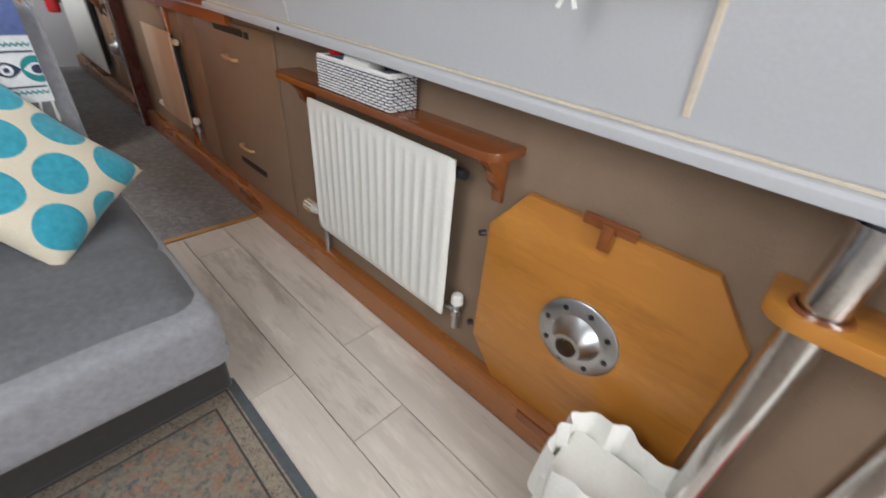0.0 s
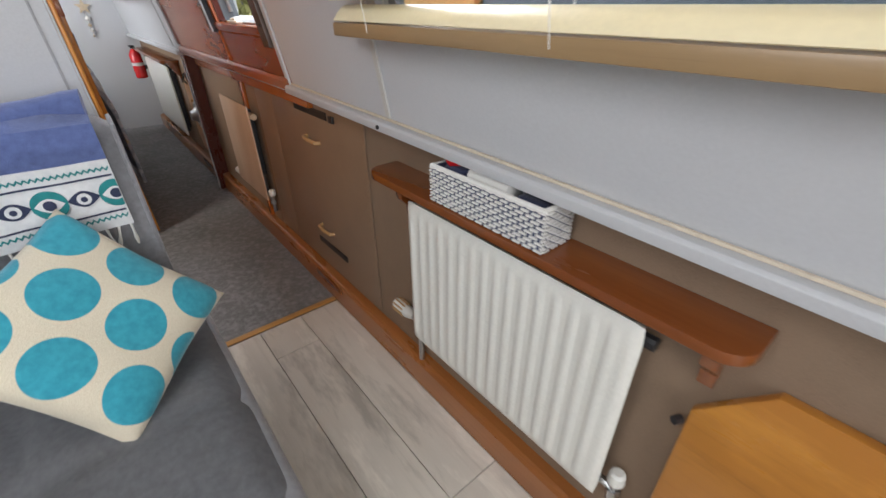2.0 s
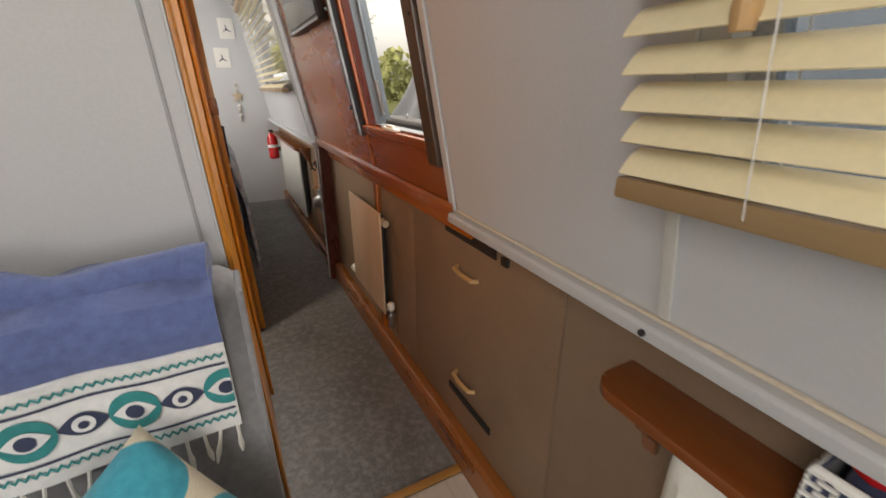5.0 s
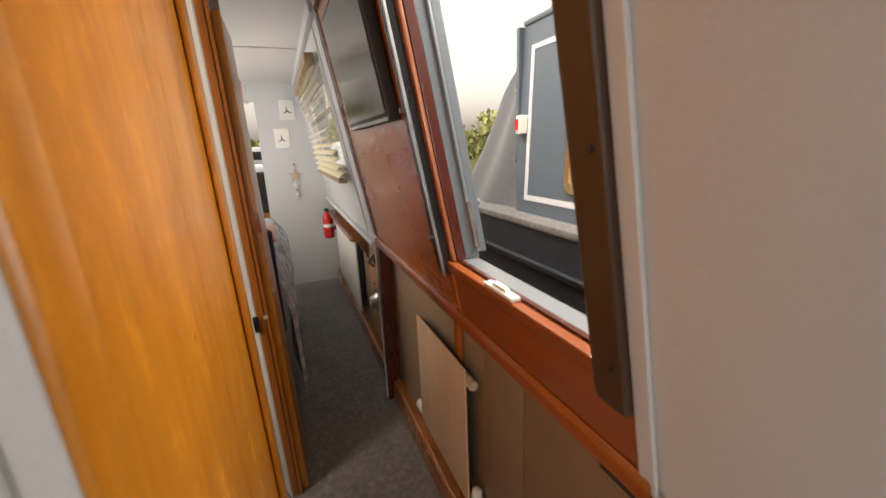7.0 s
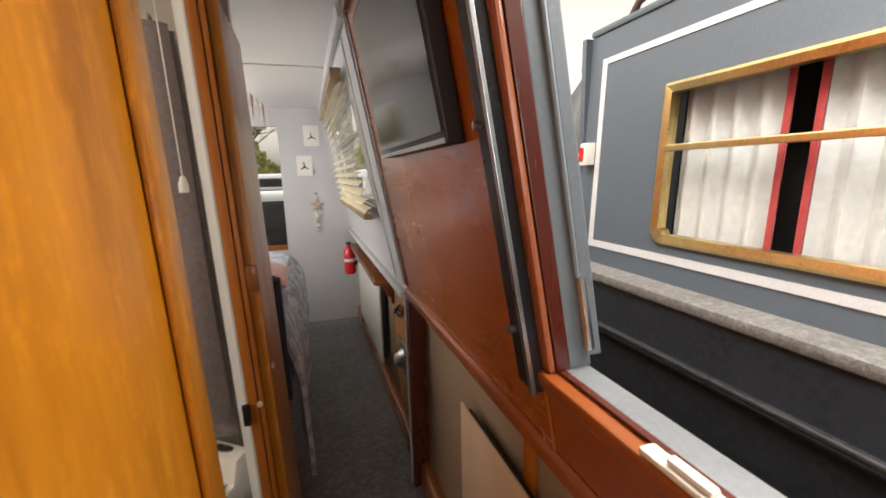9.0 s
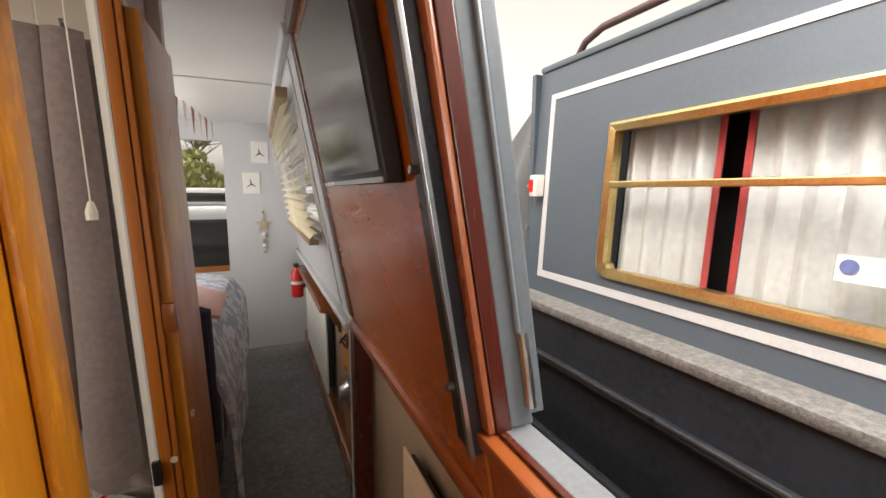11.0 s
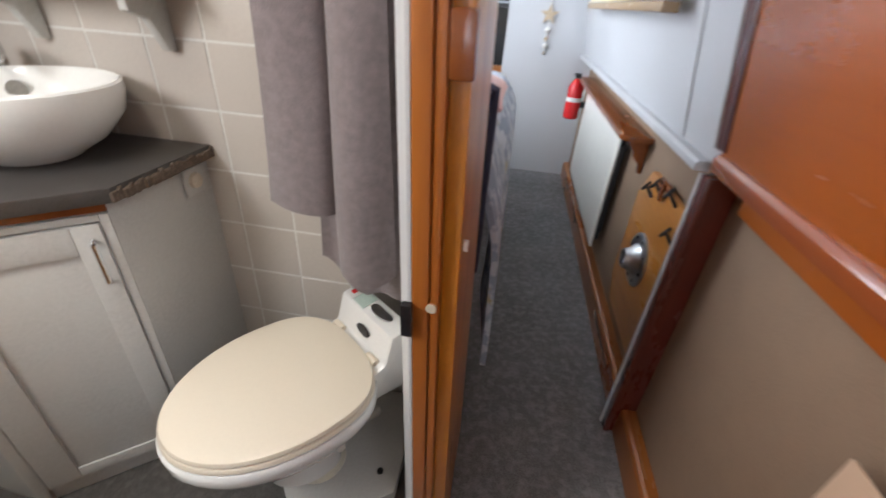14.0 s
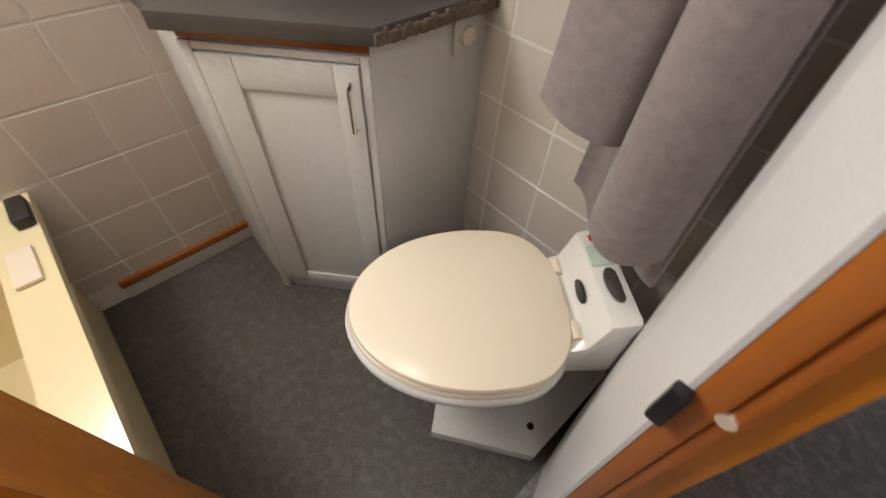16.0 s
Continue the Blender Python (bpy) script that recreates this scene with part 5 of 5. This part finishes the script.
part("knob", tube([(0.128, 3.587, 1.54), (0.128, 3.587, 1.515), (0.128, 3.587, 1.495)], [0.006, 0.013, 0.012], 10), M_PLASTIC, ck)

bt = thing("bathtub", (-0.45, 2.6, 0.0), "ivory acrylic bath with a broad rim", "bath")
BTZ = 0.48
bmb = cells([XL + 0.004, -0.98, -0.31, -0.224], [2.16, 2.26, 2.905, 3.0], [(-0.98, -0.31, 2.26, 2.905)], lambda bm, a0, a1, b0, b1: add_box(bm, a0, a1, b0, b1, BTZ - 0.03, BTZ))
part("rim", bmb, M_BATH, bt, smooth=False)
part("skirt_panel", box(XL + 0.004, -0.224, 2.90, 2.915, 0.0, BTZ - 0.031), M_BATH, bt)


def tub(u, v):
    a = 2 * math.pi * u
    c, s = math.cos(a), math.sin(a)
    q = (abs(c) ** 6 + abs(s) ** 6) ** (-1 / 6)
    k = 1 - 0.16 * v ** 2 if v < 0.85 else 0.87 * (1 - (v - 0.85) / 0.15)
    return (-0.645 + 0.337 * c * q * k, 2.5825 + 0.3245 * s * q * k, BTZ - 0.004 - 0.36 * min(1, v / 0.85))


part("tub", sheet(tub, 64, 20), M_BATH, bt, smooth=True)
part("soap_recess", box(-0.86, -0.74, 2.925, 2.975, BTZ + 0.0005, BTZ + 0.012, 0.005), M_SEAT, bt)
solid("bath_end_post", box(-0.222, -0.10, 2.16, 3.022, 0.0, 1.08, 0.004), M_HONEY_Z, "honey varnished wooden end panel beside the bath", "panel")
solid("black_mat", box(-1.03, -0.93, 2.96, 2.998, BTZ + 0.0005, BTZ + 0.03, 0.006), M_BLACK, "black sponge tray on the bath rim", "tray")
solid("skirting_bathroom", box(XL + 0.001, XL + 0.016, 3.002, 3.44, 0.055, 0.085, 0.003), M_SKIRT, "brown wooden strip at the foot of the tiles", "skirting", "structure")
solid("skirting_bathroom_base", box(XL + 0.001, XL + 0.012, 3.002, 3.44, 0.0, 0.0545, 0.002), M_GREYPAINT, "grey painted base below the tiles", "skirting", "structure")

# ---- bedroom ----
bed = thing("bed", (-0.3, 5.0, 0.0), "raised bed with a grey-blue patterned duvet hanging over the side", "bed")
part("base", box(XL + 0.01, 0.24, 4.12, 6.05, 0.0, 0.55, 0.01), M_MAHOG_DK, bed)
part("mattress", box(XL + 0.01, 0.26, 4.11, 6.06, 0.551, 0.86, 0.05, 4), M_BAND, bed)


def duvet(u, v):
    y = 4.08 + 1.75 * u
    if v < 0.35:
        k = v / 0.35
        x, z = -0.9 + 1.175 * k, 0.93 + 0.10 * math.sin(math.pi * k) * (0.8 - 0.3 * u)
    else:
        k = (v - 0.35) / 0.65
        low = 0.17 + 0.30 * u ** 0.6 + 0.03 * math.sin(16 * u)
        x = 0.275 + 0.095 * math.sin(min(1, k * 2.2) * math.pi / 2) + 0.022 * math.sin(14 * u + 2 * k) * k
        z = 0.93 - (0.93 - low) * k
    return (x, y, z + 0.012 * math.sin(9 * u + 5 * v))


m_dv, n_, l_, b_ = base_material("grey_blue_floral_duvet", 0.9)
f1 = noise_node(n_, l_, 16, 4)
c1 = mix_color(n_, l_, ramp(n_, l_, f1, 0.46, 0.52), (0.60, 0.62, 0.66), (0.33, 0.37, 0.46))
c1 = mix_color(n_, l_, ramp(n_, l_, noise_node(n_, l_, 11, 3), 0.62, 0.66), c1, (0.52, 0.45, 0.28))
l_.new(c1, b_.inputs["Base Color"])
bump(n_, l_, b_, noise_node(n_, l_, 30, 3), 0.5, 0.01)
part("duvet", sheet(duvet, 70, 50, 0.02), m_dv, bed, "grey-blue floral duvet", smooth=True)
solid("folded_clothes", sheet(lambda u, v: (0.19 + 0.115 * (u > 0.5) + 0.012 * math.sin(9 * v), 4.055 + 0.035 * math.cos(u * 6.28) + 0.05 * v, 1.17 - 0.62 * abs(1 - 2 * u) if u < 0.5 else 1.17 - 0.62 * (2 * u - 1)), 24, 10, 0.012), M_NAVY, "navy blue garment hung over the bed end", "clothes")
pb = pillow(0.5, 0.05)
for v in pb.verts:
    v.co = Vector((0.17 + v.co.x * 0.62, 4.60 + v.co.y * 0.9, 1.045 + v.co.z - 0.20 * v.co.x))
solid("pillow", pb, M_PINK, "pale pink pillow on the bed", "pillow", smooth=True)
radiator(5.0, 6.15, 0.22, 0.80, "cream-white panel radiator under the bedroom shelf", 0.06, 0.868)
wall_shelf(4.72, 6.35, 0.800, 0.855, "chestnut-brown wooden shelf above the bedroom radiator")
ex_ = thing("fire_extinguisher", (0.80, 6.33, 0.575), "red fire extinguisher hung on the wall", "extinguisher")
part("cylinder", tube([(0.80, 6.35, 0.575), (0.80, 6.35, 0.585), (0.80, 6.35, 0.80), (0.80, 6.35, 0.84), (0.80, 6.35, 0.86)], [0.045, 0.055, 0.055, 0.035, 0.02], 20), M_RED, ex_)
part("valve_head", box(0.78, 0.82, 6.33, 6.37, 0.861, 0.895, 0.006), M_BLACK, ex_)
part("lever", box(0.765, 0.80, 6.25, 6.33, 0.885, 0.898, 0.003), M_BLACK, ex_)
part("label_band", tube([(0.80, 6.35, 0.70), (0.80, 6.35, 0.73)], 0.0556, 20, cap=False), M_CARD, ex_)
part("bracket", box(0.85, WX - 0.001, 6.33, 6.37, 0.66, 0.70), M_BLACK, ex_)
for cx, cz in ((0.536, 1.93), (0.450, 1.64)):
    p = thing("picture_card", (cx, Y1, cz - 0.1), "small white card with a twig motif pinned to the wall", "picture", group="twig pictures")
    part("card", box(cx - 0.075, cx + 0.075, Y1 - 0.012, Y1 - 0.001, cz - 0.10, cz + 0.10, 0.002), M_CARD, p)
    for a in (100, 215, 330):
        part("twig", tube([(cx, Y1 - 0.014, cz - 0.01), (cx + 0.045 * math.cos(radians(a)), Y1 - 0.016, cz - 0.01 + 0.045 * math.sin(radians(a)))], [0.007, 0.003], 6), M_INK, p)
sd = thing("driftwood_star", (0.535, Y1 - 0.01, 1.0), "hanging driftwood star with shells on a string", "ornament")
star = []
for k in range(10):
    a = radians(90 + 36 * k)
    r = 0.075 if k % 2 == 0 else 0.03
    star.append((0.535 + r * math.cos(a), 1.245 + r * math.sin(a)))
part("star", prism(star, 1, Y1 - 0.022, Y1 - 0.008, 0.002), M_DRIFT, sd)
part("string", tube([(0.535, Y1 - 0.006, 1.40), (0.535, Y1 - 0.006, 0.98)], 0.003, 6), M_STRING, sd)
for k, (zz, r) in enumerate(((1.36, 0.012), (1.14, 0.026), (1.08, 0.018), (1.03, 0.022), (0.98, 0.012))):
    part("shell", tube([(0.535 + 0.006 * (k % 2), Y1 - 0.02, zz - r), (0.535, Y1 - 0.02, zz), (0.535, Y1 - 0.02, zz + r)], [r * 0.3, r, r * 0.2], 8), M_CARD if k % 2 else M_DRIFT, sd)
# stern window and what hangs above it
sw2 = thing("window_3", (0.05, Y1 + 0.02, 0.8), "stern window above a black board", "window", kind="structure")
for x0, x1, z0, z1, m in ((-0.2, -0.16, 0.8, 2.02, M_MAHOG_DK), (0.222, 0.2345, 0.8, 2.02, M_WHITE), (-0.1595, 0.2215, 1.27, 1.30, M_BLACK), (-0.1595, 0.2215, 0.8, 0.855, M_SKIRT)):
    part("window_frame", box(x0, x1, Y1 + 0.004, Y1 + 0.045, z0, z1, 0.003), m, sw2)
part("lower_panel", box(-0.1595, 0.2215, Y1 + 0.015, Y1 + 0.03, 0.8555, 1.2695), M_TV, sw2, "black lower panel")
pn = part("pane", box(-0.1595, 0.2215, Y1 + 0.02, Y1 + 0.024, 1.3005, 2.0195), M_GLASS, sw2)
pn.visible_shadow = False
hg = thing("bunting", (0.13, 5.9, 1.85), "string of small red and cream cloth flags under the ceiling", "bunting")
part("cord", tube([(0.02, 5.2, 2.18), (0.12, 5.8, 2.10), (0.21, 6.6, 2.16)], 0.003, 6), M_STRING, hg)
for k in range(6):
    yy = 5.3 + 0.2 * k
    part("flag", prism([(yy - 0.075, 2.13), (yy + 0.075, 2.13), (yy, 1.96)], 0, 0.08 + 0.02 * k, 0.083 + 0.02 * k), (M_REDTRIM, M_CREAM)[k % 2], hg)

# ---- moored boat alongside ----


def xb(z):
    return 1.716 + 0.055 * (z - 1.2)


def tip(bm):
    for v in bm.verts:
        v.co.x += xb(v.co.z)
    return bm


ob = thing("narrowboat", (2.5, 2.0, -0.4), "slate-blue narrowboat with white coach lines moored alongside", "boat")
part("hull", prism([(1.60, -0.6), (1.585, 0.70), (1.60, 1.06), (3.5, 1.06), (3.5, -0.6)], 1, -4.0, 4.85), M_HULL, ob, "black painted steel hull")
part("gunwale", box(1.585, 1.80, -4.0, 4.85, 1.061, 1.10, 0.012), M_DECK, ob, "gritty grey side deck")
for zz, xx in ((0.875, 1.583), (0.55, 1.576)):
    part("rubbing_strake", tube([(xx, -4.0, zz), (xx, 4.85, zz)], 0.020, 10), M_HULL, ob)
# Thin bright strip modelled as the highlight along the upper strake.
part("strake_highlight", box(1.562, 1.568, -4.0, 4.85, 0.884, 0.891), M_METAL, ob, "bright steel strip as the strake's highlight")
wy0, wy1, wz0, wz1 = 2.05, 3.52, 1.255, 1.822
cab = part("cabin_side", tip(cells([-4.0, wy0, wy1, 3.99], [1.10, wz0, wz1, 2.12], [(wy0, wy1, wz0, wz1)], lambda bm, a0, a1, b0, b1: add_box(bm, 0.0, 0.04, a0, a1, b0, b1))), M_OBGREY, ob, smooth=False)
part("roof", box(xb(2.12) - 0.01, 3.3, -4.0, 3.99, 2.121, 2.15, 0.01), M_OBGREY, ob)
part("cabin_end", box(xb(1.5), 3.3, 3.991, 4.02, 1.101, 2.12), M_OBGREY, ob)
for y0, y1, z0, z1 in ((3.87, 3.90, 1.175, 2.01), (-4.0, 3.8695, 1.175, 1.205), (-4.0, 3.8695, 1.985, 2.01)):
    part("coach_line", tip(box(-0.004, -0.0005, y0, y1, z0, z1)), M_OBWHITE, ob, smooth=False)


def rounded_ring(y0, y1, z0, z1, r, w, d0, d1):
    """A window frame with rounded corners, w wide."""
    bm = bmesh.new()
    def loop(o, d, r=r):
        pts = []
        rt = 0.012
        for cy, cz, a0, r in ((y1 - rt, z1 - rt, 0, rt), (y0 + rt, z1 - rt, 90, rt), (y0 + r, z0 + r, 180, r), (y1 - r, z0 + r, 270, r)):
            for k in range(7):
                a = radians(a0 + 15 * k)
                pts.append(bm.verts.new((d, cy + r * math.cos(a) + o * (1 if math.cos(a + 0.001) > 0 else -1) * min(1, 1.4 * abs(math.cos(a))), cz + r * math.sin(a) + o * (1 if math.sin(a + 0.001) > 0 else -1) * min(1, 1.4 * abs(math.sin(a))))))
        return pts
    ls = [loop(0, d1), loop(0, d0), loop(-w * 0.3, d0 - 0.006), loop(-w, d0), loop(-w, d1)]
    for a, b in zip(ls, ls[1:] + ls[:1]):
        for k in range(28):
            bm.faces.new((a[k], a[(k + 1) % 28], b[(k + 1) % 28], b[k]))
    return tip(bm)


bw = part("window", rounded_ring(wy0 - 0.01, wy1 + 0.01, wz0 - 0.01, wz1 + 0.01, 0.06, 0.035, -0.012, 0.03), M_BRASS, ob, "brass-framed window")
part("mullion", tip(box(-0.014, 0.005, wy0, wy1, 1.588, 1.612, 0.004)), M_BRASS, bw, smooth=False)
gp = part("pane", tip(box(0.008, 0.012, wy0 + 0.005, wy1 - 0.005, wz0 + 0.005, wz1 - 0.005)), M_GLASS, bw)
gp.visible_shadow = False
for y0, y1 in ((wy0 + 0.02, 3.045), (3.145, wy1 - 0.01)):
    part("curtain", tip(sheet(lambda u, v, y0=y0, y1=y1: (0.075 + 0.016 * math.sin(u * (y1 - y0) * 75), y0 + (y1 - y0) * u, wz0 + (wz1 - wz0) * v), 90, 4)), M_CURTAIN, bw, "white gathered curtain", smooth=True)
for yy in (3.045, 3.128):
    part("curtain_trim", tip(box(0.055, 0.06, yy, yy + 0.02, wz0, wz1)), M_REDTRIM, bw, "red curtain edge", smooth=False)
# Black sheet stands in for the cabin's shade behind the curtains.
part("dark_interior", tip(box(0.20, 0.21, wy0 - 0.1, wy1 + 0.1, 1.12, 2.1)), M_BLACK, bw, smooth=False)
part("window_sticker", tip(box(-0.001, 0.007, 2.70, 2.80, 1.37, 1.43)), M_CARD, bw, "white window sticker", smooth=False)
part("sticker_disc", tip(tube([(-0.003, 2.775, 1.405), (-0.0012, 2.775, 1.405)], 0.018, 14)), M_DENIM, bw)
lmp = part("navigation_lamp", tip(box(-0.05, -0.001, 3.905, 3.955, 1.55, 1.65, 0.006)), M_PLASTIC, ob, "white and red side lamp")
part("red_lens", tip(box(-0.055, -0.0505, 3.925, 3.956, 1.57, 1.63, 0.004)), M_RED, lmp, smooth=False)
rl = part("roof_rail", tube([(xb(2.1) + 0.08, 3.86, 2.15), (xb(2.1) + 0.08, 3.80, 2.22), (xb(2.1) + 0.08, 3.70, 2.25), (xb(2.1) + 0.08, -4.0, 2.25)], 0.016, 10), plain("brown_rail_paint", (0.10, 0.060, 0.055), 0.4), ob, "dark painted handrail")
part("roof_cargo", tube([(xb(2.1) + 0.3, 2.0, 2.27), (xb(2.1) + 0.3, 2.1, 2.30), (xb(2.1) + 0.3, 2.8, 2.30), (xb(2.1) + 0.3, 2.95, 2.26)], [0.06, 0.10, 0.10, 0.05], 14), M_REDTRIM, ob, "folded red and white canvas on the roof")


def cratch(u, v):
    y = 4.02 + 0.95 * u
    top = 2.12 - 0.68 * max(0.0, (u - 0.3) / 0.7) ** 1.1
    z = 1.08 + (top - 1.08) * v
    return (xb(1.15) + (0.02 + 0.26 * v) + 0.018 * math.sin(11 * u + 4 * v), y, z)


part("cratch_cover", sheet(cratch, 30, 20, 0.01), M_CANVAS, ob, "dark grey canvas cover", smooth=True)
for k in range(5):
    zz = 1.2 + 0.2 * k
    part("press_stud", tube([(xb(zz) - 0.01, 4.0 + 0.012 * k, zz), (xb(zz) - 0.002, 4.0 + 0.012 * k, zz)], 0.008, 8), M_METAL, ob)
for k in range(12):
    part("chain_link", tube([(1.62 + 0.005 * (k % 2), 4.32 + 0.011 * math.cos(a), 1.12 - 0.035 * k + 0.02 * math.sin(a)) for a in (j * math.pi / 5 for j in range(11))], 0.005, 6), M_METAL, ob)

# ---- far bank ----
solid("ground_bank", box(-60, 60, 30, 90, -0.6, 0.3), M_HEDGE, "grassy far bank of the canal", "ground", "structure")


def hedge(name, cx, cy, length, height, n, label):
    bm = bmesh.new()
    for k in range(n):
        x, y, z = cx + random.uniform(-0.5, 0.5) * length, cy + random.uniform(-1.2, 1.2), random.uniform(0, 1) ** 0.8
        z = 0.3 + z * height * (0.75 + 0.25 * math.sin(x * 1.7))
        s = random.uniform(0.10, 0.28)
        q = Euler((random.uniform(0, 6), random.uniform(0, 6), random.uniform(0, 6))).to_matrix()
        vs = [bm.verts.new(Vector((x, y, z)) + q @ Vector(c) * s) for c in ((-1, -0.5, 0), (1, -0.5, 0.1), (0.6, 0.8, 0), (-0.5, 0.7, 0.2))]
        bm.faces.new(vs)
    solid(name, bm, M_HEDGE, label, "hedge", "stuff", smooth=False)


hedge("hedge", 8, 31, 46, 3.6, 9000, "olive-green hedge along the far bank")


def bare_tree(x, y, h, seed):
    rnd = random.Random(seed)
    tr = thing("tree", (x, y, 0.2), "bare early-spring tree with fine twigs beyond the boats", "tree")
    tb, tw_ = bmesh.new(), bmesh.new()
    add_tube(tb, [(x, y, 0.2), (x + 0.1, y, h * 0.4), (x, y, h * 0.85)], [0.22, 0.14, 0.04], 10)
    lv = bmesh.new()
    for k in range(46):
        z = h * rnd.uniform(0.3, 0.85)
        a = rnd.uniform(0, 6.28)
        ln_ = rnd.uniform(0.8, 2.4)
        e = Vector((x + ln_ * math.cos(a), y + ln_ * math.sin(a), z + rnd.uniform(0.4, 1.6)))
        add_tube(tw_, [(x, y, z), e], [0.05, 0.012], 5)
        for j in range(8):
            s = Vector((x, y, z)).lerp(e, rnd.uniform(0.3, 1))
            add_tube(tw_, [s, s + Vector((rnd.uniform(-.5, .5), rnd.uniform(-.5, .5), rnd.uniform(0.1, .7)))], [0.012, 0.004], 4)
            for q in range(6):
                c = s + Vector((rnd.uniform(-.4, .4), rnd.uniform(-.4, .4), rnd.uniform(0, .6)))
                lv.faces.new([lv.verts.new(c + Vector((rnd.uniform(-.06, .06), rnd.uniform(-.06, .06), rnd.uniform(-.06, .06)))) for _ in range(3)])
    part("trunk", tb, M_BARK, tr)
    part("branches", tw_, M_BARK, tr)
    part("crown", lv, M_HEDGE, tr, "sparse young leaves", smooth=False, kind="stuff")


bare_tree(9, 32, 8.5, 1)
bare_tree(5.5, 34, 9, 2)
bare_tree(-3, 33, 8, 3)
fb = thing("white_cruiser", (3.0, 13, -0.2), "white moored cruiser farther along the canal", "boat")
part("hull", box(1.5, 4.4, 12.5, 19.0, -0.3, 1.0, 0.15, 3), M_OBWHITE, fb)
part("cabin", box(1.9, 4.0, 13.2, 17.5, 1.001, 1.7, 0.12, 3), M_OBWHITE, fb)
part("cabin_window", box(1.89, 4.01, 13.6, 17.0, 1.2, 1.5, 0.02), M_TV, fb)
fb2 = thing("white_cruiser", (-0.6, 12, -0.2), "white moored cruiser beyond the stern window", "boat")
part("hull", box(-2.2, 1.0, 11.5, 16.0, -0.3, 1.25, 0.15, 3), M_OBWHITE, fb2)
part("cabin", box(-1.8, 0.7, 12.2, 15.0, 1.251, 1.62, 0.12, 3), M_OBWHITE, fb2)
part("cabin_window", box(-1.7, 0.6, 12.19, 14.6, 1.33, 1.52, 0.02), M_TV, fb2)

# ---- pieces of floor and walls ----
fl_s = thing("floor_laminate", (0, 0, 0), "grey oak laminate plank floor in the saloon", "floor", kind="structure")
PW, PL = 0.1895, 1.22
for i, k in enumerate(range(-9, 5)):
    x0 = 0.686 + (k - 0) * PW - 0.0
    if x0 < XL - PW or x0 > WX:
        continue
    xa, xb_ = max(x0 + 0.0012, XL), min(x0 + PW - 0.0012, WX - 0.002)
    start = {0: 1.05, -1: 1.05 - 0.335, 1: 0.715, -2: 0.71 + 0.34}.get(k, 1.05 - 0.335 * (k % 3))
    for j in range(-4, 3):
        ya, yb = start + j * PL, start + (j + 1) * PL
        ya, yb = max(ya + 0.0012, Y0 + 0.01), min(yb - 0.0012, BULK + 0.018)
        if yb - ya < 0.01 or xb_ - xa < 0.01:
            continue
        part("plank", box(xa, xb_, ya, yb, -0.010, 0.0, 0.0012, 1), M_LAM, fl_s, smooth=False)
solid("threshold_strip", prism([(0.205, BULK + 0.02), (0.874, BULK + 0.02), (0.874, BULK + 0.052), (0.205, BULK + 0.052)], 2, 0.0005, 0.007, 0.003), M_BRASSSTRIP, "golden threshold strip between laminate and carpet", "threshold", "structure")

tw_b = solid("wall_tiled", box(XL, 0.24, TILEY, STUB + 0.025, 0.0, CEIL), M_GROUT, "beige tiled bathroom wall with white grout", "wall", "structure")
TS = 0.1685
nx0 = -0.411
for i in range(-4, 4):
    for j in range(0, 14):
        x0, z0 = nx0 + i * TS, 0.0 + j * TS - 0.009
        xa, xe = max(x0 + 0.0032, XL + 0.001), min(x0 + TS - 0.0032, 0.205)
        za, ze = max(z0 + 0.0032, 0.001), min(z0 + TS - 0.0032, CEIL - 0.002)
        if xe - xa > 0.01 and ze - za > 0.01:
            part("tile", box(xa, xe, TILEY - 0.0018, TILEY - 0.0001, za, ze, 0.0012, 1), M_TILE, tw_b, smooth=False)
tw_l = solid("wall_tiled_side", box(XL + 0.0005, XL + 0.004, 2.16, TILEY - 0.005, 0.0, CEIL - 0.002), M_GROUT, "beige tiled bathroom side wall with white grout", "wall", "structure")
for i in range(0, 12):
    for j in range(0, 14):
        y0, z0 = 2.045 + i * TS, -0.012 + j * TS
        ya, ye = max(y0 + 0.0032, 2.163), min(y0 + TS - 0.0032, 3.97)
        za, ze = max(z0 + 0.0032, 0.088), min(z0 + TS - 0.0032, CEIL - 0.005)
        if ye - ya > 0.01 and ze - za > 0.01 and not (2.45 < (ya + ye) / 2 < 2.95 and 1.35 < (za + ze) / 2 < 1.9):
            part("tile", box(XL + 0.0041, XL + 0.0058, ya, ye, za, ze, 0.0012, 1), M_TILE, tw_l, smooth=False)
